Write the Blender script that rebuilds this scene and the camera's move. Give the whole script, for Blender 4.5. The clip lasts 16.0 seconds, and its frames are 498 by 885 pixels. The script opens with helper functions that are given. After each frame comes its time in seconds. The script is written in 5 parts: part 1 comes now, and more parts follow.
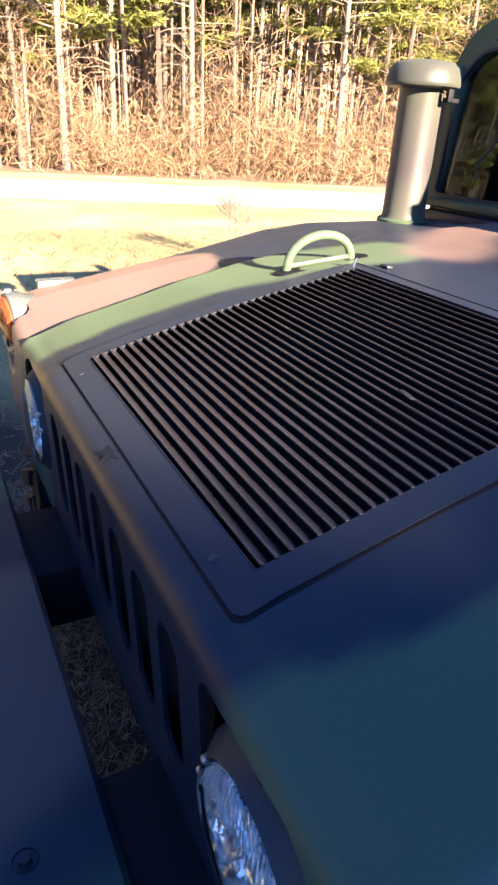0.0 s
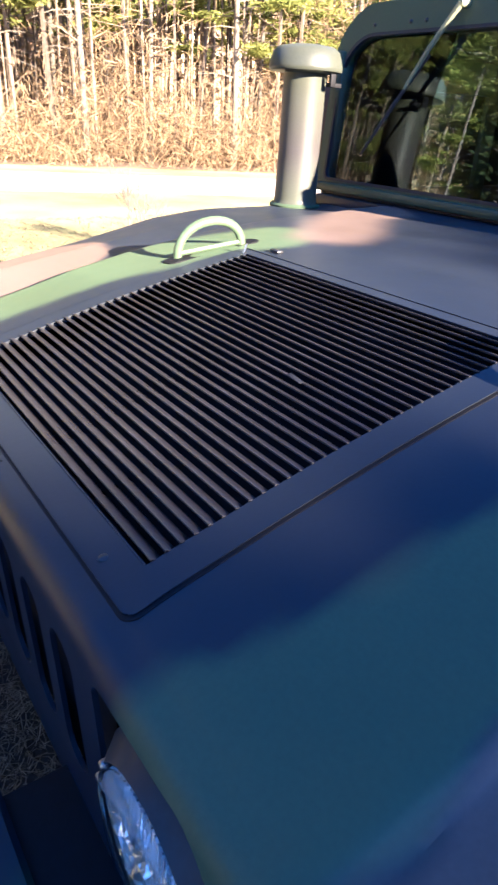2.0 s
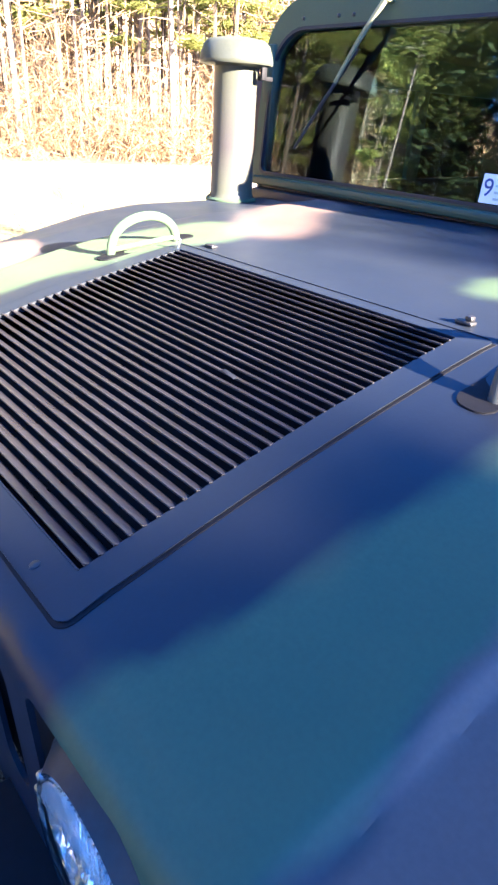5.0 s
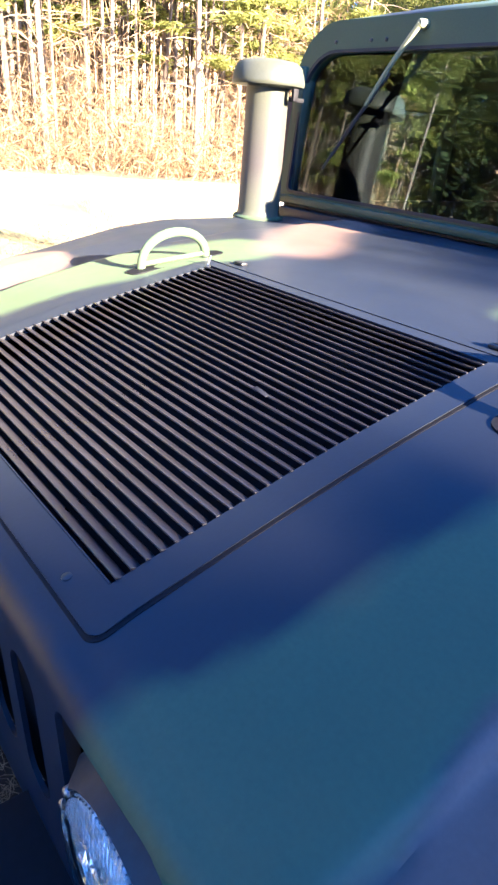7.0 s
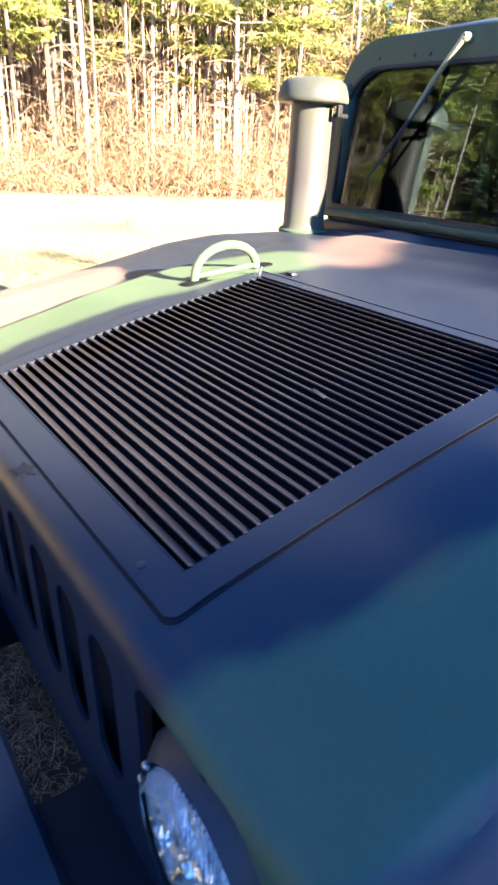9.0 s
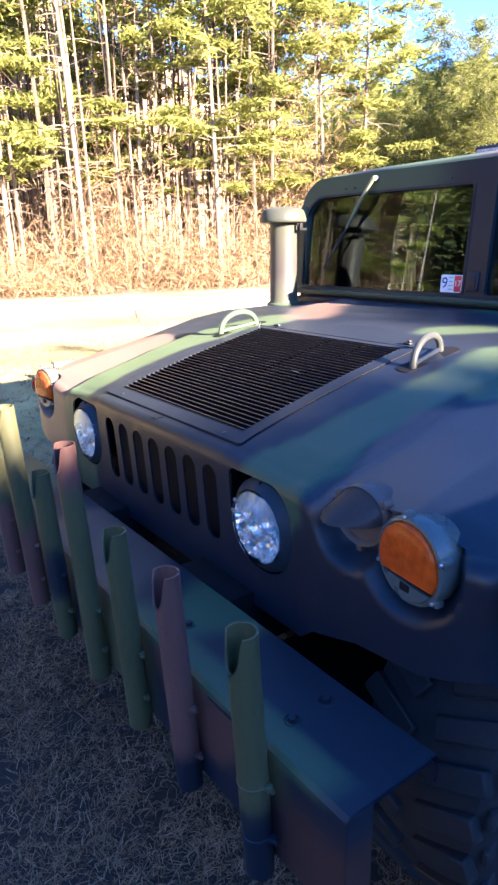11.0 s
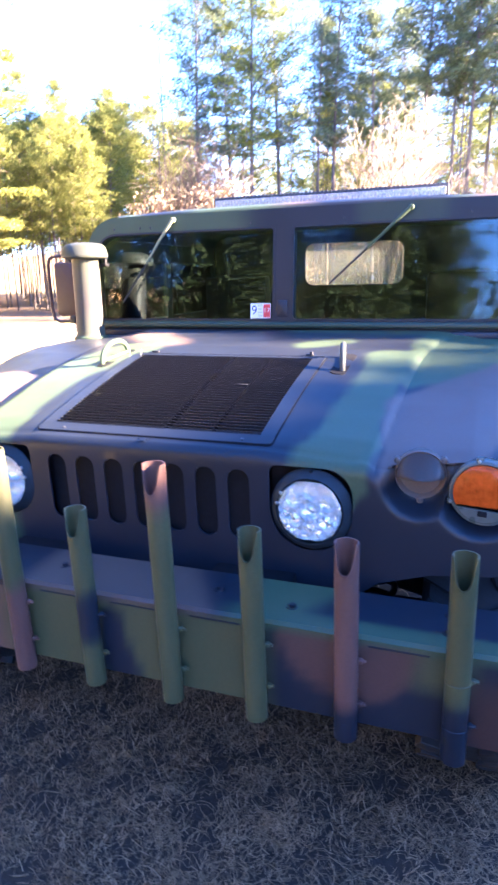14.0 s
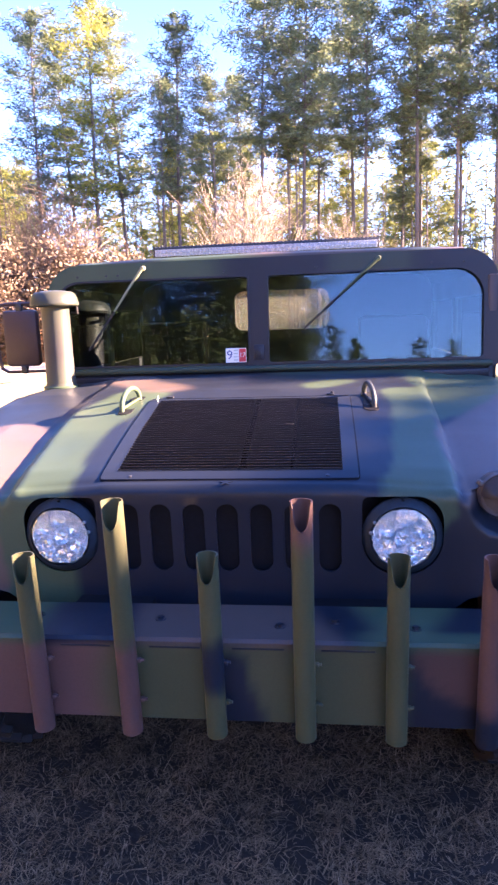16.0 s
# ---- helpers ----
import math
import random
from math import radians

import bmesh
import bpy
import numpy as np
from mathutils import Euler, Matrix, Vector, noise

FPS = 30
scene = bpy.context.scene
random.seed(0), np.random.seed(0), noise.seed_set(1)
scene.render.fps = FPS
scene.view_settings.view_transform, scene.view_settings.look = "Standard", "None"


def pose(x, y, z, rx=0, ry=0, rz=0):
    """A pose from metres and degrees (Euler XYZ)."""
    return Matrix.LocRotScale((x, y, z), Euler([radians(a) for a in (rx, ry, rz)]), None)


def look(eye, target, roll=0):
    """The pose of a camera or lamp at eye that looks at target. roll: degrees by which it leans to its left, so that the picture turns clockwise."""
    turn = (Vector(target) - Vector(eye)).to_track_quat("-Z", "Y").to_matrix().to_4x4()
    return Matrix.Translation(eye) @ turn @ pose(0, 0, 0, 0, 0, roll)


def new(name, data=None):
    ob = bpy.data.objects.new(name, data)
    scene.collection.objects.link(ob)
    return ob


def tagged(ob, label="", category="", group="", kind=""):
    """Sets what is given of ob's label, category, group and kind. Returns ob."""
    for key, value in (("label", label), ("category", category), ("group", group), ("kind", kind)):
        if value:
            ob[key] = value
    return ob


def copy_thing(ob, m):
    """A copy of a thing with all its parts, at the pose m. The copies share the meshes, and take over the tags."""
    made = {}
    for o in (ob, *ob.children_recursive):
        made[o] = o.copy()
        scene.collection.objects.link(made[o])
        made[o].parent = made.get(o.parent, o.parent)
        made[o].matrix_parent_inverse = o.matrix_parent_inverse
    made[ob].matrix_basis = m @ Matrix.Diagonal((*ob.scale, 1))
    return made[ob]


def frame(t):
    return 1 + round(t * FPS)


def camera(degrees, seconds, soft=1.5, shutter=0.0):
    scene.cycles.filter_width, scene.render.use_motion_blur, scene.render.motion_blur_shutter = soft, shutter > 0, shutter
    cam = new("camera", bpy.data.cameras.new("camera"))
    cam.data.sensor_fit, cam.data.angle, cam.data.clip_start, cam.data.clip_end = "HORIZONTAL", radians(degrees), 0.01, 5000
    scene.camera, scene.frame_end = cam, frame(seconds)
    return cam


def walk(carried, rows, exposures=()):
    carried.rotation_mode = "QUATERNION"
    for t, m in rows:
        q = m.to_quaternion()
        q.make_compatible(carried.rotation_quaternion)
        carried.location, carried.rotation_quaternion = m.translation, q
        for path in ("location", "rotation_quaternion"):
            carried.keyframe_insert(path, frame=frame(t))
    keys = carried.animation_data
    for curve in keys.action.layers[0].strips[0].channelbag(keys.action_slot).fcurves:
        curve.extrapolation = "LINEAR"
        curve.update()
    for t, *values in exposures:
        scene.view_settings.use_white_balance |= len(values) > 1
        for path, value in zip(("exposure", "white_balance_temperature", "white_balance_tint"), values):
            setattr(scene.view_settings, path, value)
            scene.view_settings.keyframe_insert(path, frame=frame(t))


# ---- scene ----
from mathutils.bvhtree import BVHTree

cam = camera(42.3, 16.0, 2.5, 0.4)
PATH = [
    (0, (0.779, -0.105, 1.494), (-0.806, 0.734, 0.609), 3.3),
    (0.5, (0.775, -0.118, 1.49), (-0.806, 0.723, 0.601), 3.9),
    (1, (0.769, -0.106, 1.484), (-0.765, 0.813, 0.589), 4.3),
    (1.5, (0.776, -0.088, 1.486), (-0.723, 0.883, 0.586), 3.9),
    (2, (0.787, -0.071, 1.492), (-0.654, 0.981, 0.589), 3.4),
    (2.5, (0.792, -0.052, 1.491), (-0.602, 1.059, 0.584), 3.5),
    (3, (0.799, -0.042, 1.493), (-0.541, 1.131, 0.582), 3.2),
    (5.5, (0.791, -0.056, 1.494), (-0.555, 1.111, 0.586), 3.7),
    (6, (0.783, -0.058, 1.494), (-0.585, 1.095, 0.6), 3.7),
    (6.5, (0.783, -0.065, 1.494), (-0.603, 1.073, 0.61), 4.3),
    (7, (0.778, -0.071, 1.495), (-0.606, 1.082, 0.624), 4.9),
    (7.5, (0.777, -0.071, 1.493), (-0.61, 1.076, 0.621), 4.8),
    (8, (0.772, -0.075, 1.494), (-0.617, 1.06, 0.609), 5.0),
    (8.5, (0.769, -0.088, 1.493), (-0.656, 1.006, 0.613), 4.6),
    (9, (0.791, -0.116, 1.488), (-0.679, 0.952, 0.653), 3.1),
    (9.2, (0.851, -0.187, 1.505), (-0.634, 0.924, 0.755), 1.4),
    (11.3, (1.611, -0.749, 1.547), (0.076, 0.397, 0.972), -1.8),
    (11.5, (1.625, -0.753, 1.543), (0.109, 0.427, 0.985), -2.0),
    (12, (1.663, -0.763, 1.541), (0.212, 0.493, 0.978), -1.2),
    (12.5, (1.502, -0.93, 1.532), (0.239, 0.475, 0.874), -2.9),
    (13, (1.27, -1.119, 1.52), (0.144, 0.393, 0.85), -2.1),
    (13.5, (1.057, -1.215, 1.513), (0.244, 0.49, 0.855), 1.2),
    (14, (0.893, -1.462, 1.521), (0.221, 0.354, 1.019), -1.3),
    (14.5, (0.664, -1.523, 1.499), (0.088, 0.348, 1.089), -1.9),
    (15, (0.473, -1.541, 1.527), (-0.009, 0.365, 1.162), -2.1),
    (15.5, (0.329, -1.605, 1.528), (-0.01, 0.331, 1.159), -3.3),
    (16, (0.276, -1.657, 1.532), (0.047, 0.294, 1.154), -2.0),
]
walk(cam, [(t, look(e, g, r)) for t, e, g, r in PATH], [(0, 4.02, 4000, 22), (1, 3.88, 3850, 19), (2, 4.28, 3760, 18), (3, 5.1, 3700, 16), (5.5, 5.1, 3740, 18), (7, 4.92, 3820, 18), (9, 4.65, 3850, 18), (11.5, 4.5, 3880, 22), (12, 4.5, 3880, 22), (13, 5.1, 3860, 22), (13.5, 5.56, 3950, 24), (14, 5.62, 4050, 26), (15, 4.95, 4300, 34), (16, 5.0, 4400, 38)])

# ---- light ----
SUN_TURN, SUN_RISE = 9.0, 19.0
to_sun = Vector((math.cos(radians(SUN_RISE)) * math.cos(radians(SUN_TURN)), math.cos(radians(SUN_RISE)) * math.sin(radians(SUN_TURN)), math.sin(radians(SUN_RISE))))
sun = new("sun", bpy.data.lights.new("sun", "SUN"))
sun.data.energy, sun.data.angle, sun.data.color = 4.4, radians(0.53), (1.0, 0.57, 0.19)
sun.matrix_world = look(to_sun * 60, (0, 0, 0))
world = bpy.data.worlds.new("world")
scene.world = world
world.use_nodes = True
wn = world.node_tree.nodes
sky = wn.new("ShaderNodeTexSky")
sky.sky_type, sky.sun_disc = "NISHITA", False
sky.sun_elevation, sky.sun_rotation = radians(SUN_RISE), radians(90 - SUN_TURN)
sky.air_density, sky.dust_density, sky.ozone_density = 1.0, 0.4, 2.4
wl = world.node_tree.links
wn["Background"].inputs[1].default_value = 0.0175
wl.new(sky.outputs[0], wn["Background"].inputs[0])
# pale haze thickening evenly towards the horizon
tc, sep, up, fall, haze_bg, both = wn.new("ShaderNodeTexCoord"), wn.new("ShaderNodeSeparateXYZ"), wn.new("ShaderNodeMapRange"), wn.new("ShaderNodeMath"), wn.new("ShaderNodeBackground"), wn.new("ShaderNodeAddShader")
wl.new(tc.outputs["Generated"], sep.inputs[0])
wl.new(sep.outputs["Z"], up.inputs["Value"])
up.inputs["To Min"].default_value, up.inputs["To Max"].default_value = 1.0, 0.0
fall.operation, fall.inputs[1].default_value = "POWER", 2.9
wl.new(up.outputs[0], fall.inputs[0])
haze_bg.inputs["Color"].default_value = (1.0, 0.80, 0.70, 1)
strong = wn.new("ShaderNodeMath")
strong.operation, strong.inputs[1].default_value = "MULTIPLY", 0.055
wl.new(fall.outputs[0], strong.inputs[0])
wl.new(strong.outputs[0], haze_bg.inputs["Strength"])
wl.new(wn["Background"].outputs[0], both.inputs[0])
wl.new(haze_bg.outputs[0], both.inputs[1])
wl.new(both.outputs[0], wn["World Output"].inputs["Surface"])


# ---- materials ----
def material(name, color=(0.5, 0.5, 0.5), rough=0.5, metal=0.0, vary=0.15, scale=8.0, bump=0.1, grain=60.0, attribute="", random_tint=0.0, spec=0.5, island=False, alpha_trans=0.0, coat=0.0, chalk=0.0):
    """A paint or plain surface: colour varied at two scales, with fine relief."""
    m = bpy.data.materials.new(name)
    m.use_nodes = True
    nt = m.node_tree
    n, lk = nt.nodes, nt.links
    b = n["Principled BSDF"]
    b.inputs["Roughness"].default_value, b.inputs["Metallic"].default_value = rough, metal
    b.inputs["Specular IOR Level"].default_value = spec
    b.inputs["Coat Weight"].default_value = coat
    b.inputs["Diffuse Roughness"].default_value = chalk
    tc = n.new("ShaderNodeTexCoord")
    big = n.new("ShaderNodeTexNoise")
    big.inputs["Scale"].default_value, big.inputs["Detail"].default_value = scale, 5
    fine = n.new("ShaderNodeTexNoise")
    fine.inputs["Scale"].default_value, fine.inputs["Detail"].default_value = grain, 4
    lk.new(tc.outputs["Object"], big.inputs["Vector"])
    lk.new(tc.outputs["Object"], fine.inputs["Vector"])
    add = n.new("ShaderNodeMath")
    add.operation = "ADD"
    lk.new(big.outputs["Fac"], add.inputs[0])
    lk.new(fine.outputs["Fac"], add.inputs[1])
    rng = n.new("ShaderNodeMapRange")
    rng.inputs["From Min"].default_value, rng.inputs["From Max"].default_value = 0.6, 1.4
    rng.inputs["To Min"].default_value, rng.inputs["To Max"].default_value = 1 - vary, 1 + vary
    lk.new(add.outputs[0], rng.inputs["Value"])
    src = rng.outputs["Result"]
    if random_tint or island:
        info = n.new("ShaderNodeNewGeometry") if island else n.new("ShaderNodeObjectInfo")
        r2 = n.new("ShaderNodeMapRange")
        r2.inputs["To Min"].default_value, r2.inputs["To Max"].default_value = 1 - random_tint, 1 + random_tint
        lk.new(info.outputs["Random Per Island" if island else "Random"], r2.inputs["Value"])
        mul = n.new("ShaderNodeMath")
        mul.operation = "MULTIPLY"
        lk.new(src, mul.inputs[0])
        lk.new(r2.outputs["Result"], mul.inputs[1])
        src = mul.outputs[0]
    mix = n.new("ShaderNodeVectorMath")
    mix.operation = "SCALE"
    if attribute:
        at = n.new("ShaderNodeAttribute")
        at.attribute_name = attribute
        lk.new(at.outputs["Color"], mix.inputs[0])
    else:
        mix.inputs[0].default_value = color
    lk.new(src, mix.inputs["Scale"])
    lk.new(mix.outputs[0], b.inputs["Base Color"])
    r3 = n.new("ShaderNodeMapRange")
    r3.inputs["From Min"].default_value, r3.inputs["From Max"].default_value = 0.3, 0.7
    r3.inputs["To Min"].default_value, r3.inputs["To Max"].default_value = max(0.02, rough - 0.07), min(1.0, rough + 0.07)
    lk.new(big.outputs["Fac"], r3.inputs["Value"])
    lk.new(r3.outputs["Result"], b.inputs["Roughness"])
    if bump:
        bp = n.new("ShaderNodeBump")
        bp.inputs["Strength"].default_value, bp.inputs["Distance"].default_value = bump, 0.004
        lk.new(fine.outputs["Fac"], bp.inputs["Height"])
        lk.new(bp.outputs["Normal"], b.inputs["Normal"])
    if alpha_trans:
        tr = n.new("ShaderNodeBsdfTranslucent")
        lk.new(mix.outputs[0], tr.inputs["Color"])
        ms = n.new("ShaderNodeMixShader")
        ms.inputs[0].default_value = alpha_trans
        lk.new(b.outputs[0], ms.inputs[1])
        lk.new(tr.outputs[0], ms.inputs[2])
        lk.new(ms.outputs[0], n["Material Output"].inputs["Surface"])
    return m


def pane_material(name, tint, gloss=0.2, rough=0.0):
    """A glass pane: what is behind it shows through the tint, and its face mirrors the surroundings."""
    m = bpy.data.materials.new(name)
    m.use_nodes = True
    n, lk = m.node_tree.nodes, m.node_tree.links
    n.remove(n["Principled BSDF"])
    tr, gl, ms = n.new("ShaderNodeBsdfTransparent"), n.new("ShaderNodeBsdfGlossy"), n.new("ShaderNodeMixShader")
    tr.inputs["Color"].default_value = (*tint, 1)
    gl.inputs["Roughness"].default_value = rough
    # blue put into the mirror colour to deepen the reflected sky
    gl.inputs["Color"].default_value = (0.74, 0.90, 1.0, 1)
    fr, ad = n.new("ShaderNodeFresnel"), n.new("ShaderNodeMath")
    fr.inputs["IOR"].default_value = 1.5
    ad.operation, ad.use_clamp = "ADD", True
    ad.inputs[1].default_value = gloss
    lk.new(fr.outputs[0], ad.inputs[0])
    lk.new(ad.outputs[0], ms.inputs[0])
    lk.new(tr.outputs[0], ms.inputs[1])
    lk.new(gl.outputs[0], ms.inputs[2])
    lk.new(ms.outputs[0], n["Material Output"].inputs["Surface"])
    return m


GREEN, BROWN, BLACK = Vector((0.055, 0.078, 0.040)), Vector((0.104, 0.076, 0.060)), Vector((0.011, 0.014, 0.023))
M_CAMO = material("camouflage_paint", rough=0.43, vary=0.12, scale=5, bump=0.03, grain=180, attribute="paint", spec=0.4, chalk=0.55)
M_BLACK = material("black_paint", (0.022, 0.022, 0.025), 0.38, 0, 0.2, 12, 0.1, 150)
M_LOUVER = material("louvre_paint", (0.030, 0.028, 0.033), 0.31, 0, 0.2, 12, 0.05, 150, spec=0.6)
# tape is near-black: its unlit look is put into the colour
M_TAPE = material("unlit_grey_tape", (0.022, 0.023, 0.03), 0.8, spec=0.2)
M_RUBBER = material("rubber", (0.02, 0.02, 0.022), 0.75, 0, 0.3, 10, 0.3, 90)
M_TYRE = material("tyre_rubber", (0.010, 0.010, 0.011), 0.8, 0, 0.35, 9, 0.4, 70)
# near-black for dark metal; also puts shade of slots and cab into colour
M_DARK = material("dark_metal_and_shade", (0.007, 0.007, 0.009), 0.7, 0, 0.3, 10, 0.1, 80, spec=0.2)
M_STEEL = material("bare_steel", (0.5, 0.5, 0.5), 0.35, 1.0, 0.2, 20, 0.1, 90)
M_CHROME = material("bright_reflector", (0.82, 0.84, 0.88), 0.12, 1.0, 0.05, 30, 0.05, 60)
M_LEDS = material("faceted_reflector", (0.97, 0.97, 0.98), 0.14, 0.85, 0.06, 60, 0.3, 140, spec=0.8)
M_LAMPGLASS = pane_material("lamp_glass", (0.98, 0.99, 1.0), 0.01)
M_AMBER = material("amber_lens", (0.40, 0.068, 0.001), 0.18, 0, 0.3, 30, 0.1, 60, spec=0.22)
M_RED = material("red_reflector", (0.85, 0.008, 0.004), 0.3, 0, 0.08, 60, 0.3, 300, spec=0.12)
M_GREYOLIVE = material("olive_housing", (0.085, 0.095, 0.085), 0.3, 0, 0.2, 14, 0.1, 90)
M_EDGE = material("dark_edge", (0.03, 0.03, 0.03), 0.4, 0.0, 0.4, 30, 0.1, 120)
M_RING = material("ribbed_ring", (0.022, 0.028, 0.036), 0.5, 0.0, 0.2, 30, 0.05, 120, spec=0.25)
M_HANDLE = material("pale_steel_paint", (0.20, 0.21, 0.12), 0.4, 0, 0.2, 30, 0.1, 120)
M_GLASS = pane_material("windscreen_glass", (0.78, 0.82, 0.78), 0.02)
# unseen side windows, tinted dark so that less light reaches the cab
M_SIDE = pane_material("side_window_sheet", (0.22, 0.23, 0.22), 0.03)
M_CLEAR = pane_material("rear_window_sheet", (0.85, 0.83, 0.78), 0.0, 0.1)
sheet_nodes, sheet_links = M_CLEAR.node_tree.nodes, M_CLEAR.node_tree.links
haze, hazed = sheet_nodes.new("ShaderNodeBsdfTranslucent"), sheet_nodes.new("ShaderNodeMixShader")
haze.inputs["Color"].default_value = (0.8, 0.78, 0.74, 1)
hazed.inputs[0].default_value = 0.07
sheet_links.new([q for q in sheet_nodes if q.type == "MIX_SHADER" and q != hazed][0].outputs[0], hazed.inputs[1])
sheet_links.new(haze.outputs[0], hazed.inputs[2])
sheet_links.new(hazed.outputs[0], sheet_nodes["Material Output"].inputs["Surface"])
M_LED = material("light_bar_lens", (0.42, 0.43, 0.47), 0.25, 0.2, 0.15, 60, 0.3, 100)
M_STICKER = material("white_sticker", (0.78, 0.78, 0.74), 0.5, 0, 0.05, 30, 0.0, 60)
M_INK = material("dark_blue_ink", (0.03, 0.05, 0.2), 0.5)
M_REDINK = material("red_ink", (0.55, 0.04, 0.04), 0.5)
M_GREYINK = material("faded_grey_ink", (0.45, 0.47, 0.4), 0.5)
M_BARK = material("pale_bark", (0.105, 0.086, 0.060), 0.85, 0, 0.45, 1.2, 0.8, 14, random_tint=0.35)
# greyer bark: the shaded look of backlit trunks is put into the colour
M_BARK_SHADED = material("shade_grey_bark", (0.105, 0.088, 0.08), 0.9, 0, 0.4, 1.2, 0.8, 14, random_tint=0.3)
M_BARK_FAR = material("wood_trunks", (0.12, 0.092, 0.06), 0.9, 0, 0.4, 0.6, 0.5, 8, random_tint=0.55, island=True)
M_NEEDLE = material("pine_needles", (0.215, 0.23, 0.035), 0.7, 0, 0.3, 0.5, 0.0, 6, random_tint=0.4, spec=0.08, island=True, alpha_trans=0.5)
M_NEEDLE_DK = material("dark_needles", (0.105, 0.14, 0.08), 0.7, 0, 0.3, 0.5, 0.0, 6, random_tint=0.4, spec=0.1, island=True, alpha_trans=0.5)
M_NEEDLE_TALL = material("tall_pine_needles", (0.135, 0.165, 0.085), 0.7, 0, 0.3, 0.5, 0.0, 6, random_tint=0.4, spec=0.1, island=True, alpha_trans=0.5)
# needles before the truck: their shade is put into the darker green
M_NEEDLE_SHADE = material("shade_toned_needles", (0.042, 0.055, 0.022), 0.7, 0, 0.3, 0.5, 0.0, 6, random_tint=0.4, spec=0.05, island=True, alpha_trans=0.4)
M_NEEDLE_MID = material("green_needles", (0.17, 0.185, 0.036), 0.7, 0, 0.3, 0.5, 0.0, 6, random_tint=0.4, spec=0.08, island=True, alpha_trans=0.5)
M_NEEDLE_FAR = material("distant_needles", (0.15, 0.165, 0.045), 0.7, 0, 0.3, 0.5, 0.0, 6, random_tint=0.4, spec=0.08, island=True, alpha_trans=0.5)
M_TWIG = material("bare_twigs", (0.125, 0.100, 0.078), 0.8, 0, 0.3, 2, 0.0, 20, random_tint=0.3, island=True)
M_BRUSH = material("dry_brush", (0.22, 0.152, 0.068), 0.85, 0, 0.3, 0.6, 0.0, 10, random_tint=0.5, island=True, alpha_trans=0.25)
M_STRAW = material("dry_grass", (0.22, 0.150, 0.075), 0.8, 0, 0.5, 3.5, 0.0, 30, random_tint=0.7, island=True, alpha_trans=0.15)
M_DRYLEAF = material("dry_leaves", (0.165, 0.122, 0.078), 0.8, 0, 0.3, 3, 0.0, 20, random_tint=0.45, island=True, alpha_trans=0.3)
M_BANK = material("pine_straw", (0.40, 0.215, 0.095), 0.95, 0, 0.5, 1.6, 0.9, 22)
M_LITTER = material("leaf_litter", (0.17, 0.115, 0.06), 0.95, 0, 0.5, 0.7, 0.8, 25)
M_ROAD = material("sandy_gravel", (0.50, 0.43, 0.34), 0.9, 0, 0.2, 0.8, 0.5, 12)


def ground_material():
    """Straw-coloured winter turf, with the shade round the truck put into its colour."""
    m = material("winter_turf", (0.2, 0.16, 0.09), 0.95, 0, 0.5, 0.9, 1.0, 60)
    n, lk = m.node_tree.nodes, m.node_tree.links
    tc = n.new("ShaderNodeTexCoord")
    ns = n.new("ShaderNodeTexNoise")
    ns.inputs["Scale"].default_value, ns.inputs["Detail"].default_value = 0.35, 6
    lk.new(tc.outputs["Object"], ns.inputs["Vector"])
    ramp = n.new("ShaderNodeValToRGB")
    ramp.color_ramp.elements[0].position, ramp.color_ramp.elements[0].color = 0.35, (0.19, 0.185, 0.052, 1)
    ramp.color_ramp.elements[1].position, ramp.color_ramp.elements[1].color = 0.60, (0.38, 0.325, 0.115, 1)
    lk.new(ns.outputs["Fac"], ramp.inputs[0])
    # darker brown near the truck imitates shade on the ground
    far = n.new("ShaderNodeVectorMath")
    far.operation = "LENGTH"
    lk.new(tc.outputs["Object"], far.inputs[0])
    wob = n.new("ShaderNodeMath")
    wob.operation, wob.inputs[1].default_value = "MULTIPLY_ADD", 4.0
    lk.new(ns.outputs["Fac"], wob.inputs[0])
    lk.new(far.outputs["Value"], wob.inputs[2])
    edge = n.new("ShaderNodeMapRange")
    edge.inputs["From Min"].default_value, edge.inputs["From Max"].default_value = 4.4, 6.2
    lk.new(wob.outputs[0], edge.inputs["Value"])
    mx = n.new("ShaderNodeMix")
    mx.data_type = "RGBA"
    for sock in mx.inputs:
        if sock.type == "RGBA" and sock.name == "A":
            sock.default_value = (0.034, 0.025, 0.016, 1)
        if sock.type == "RGBA" and sock.name == "B":
            lk.new(ramp.outputs[0], sock)
    lk.new(edge.outputs["Result"], mx.inputs[0])
    res = [o for o in mx.outputs if o.type == "RGBA"][0]
    for node in n:
        if node.type == "VECT_MATH" and node.operation == "SCALE":
            lk.new(res, node.inputs[0])
    return m


M_TURF = ground_material()


# ---- building blocks ----
def lerp(x, xs, ys):
    return float(np.interp(x, xs, ys))


def finish(bm, name, mat, smooth=40.0):
    me = bpy.data.meshes.new(name)
    bmesh.ops.recalc_face_normals(bm, faces=bm.faces)
    bm.to_mesh(me)
    bm.free()
    if smooth:
        for p in me.polygons:
            p.use_smooth = True
        me.set_sharp_from_angle(angle=radians(smooth))
    if mat:
        me.materials.append(mat)
    return me


def paint(me, rule, m=Matrix()):
    """Sprays the three camouflage colours on a mesh by a rule of place."""
    at = me.color_attributes.new("paint", "FLOAT_COLOR", "POINT")
    for v, d in zip(me.vertices, at.data):
        c = rule(m @ v.co) if callable(rule) else rule
        d.color = (c[0], c[1], c[2], 1)


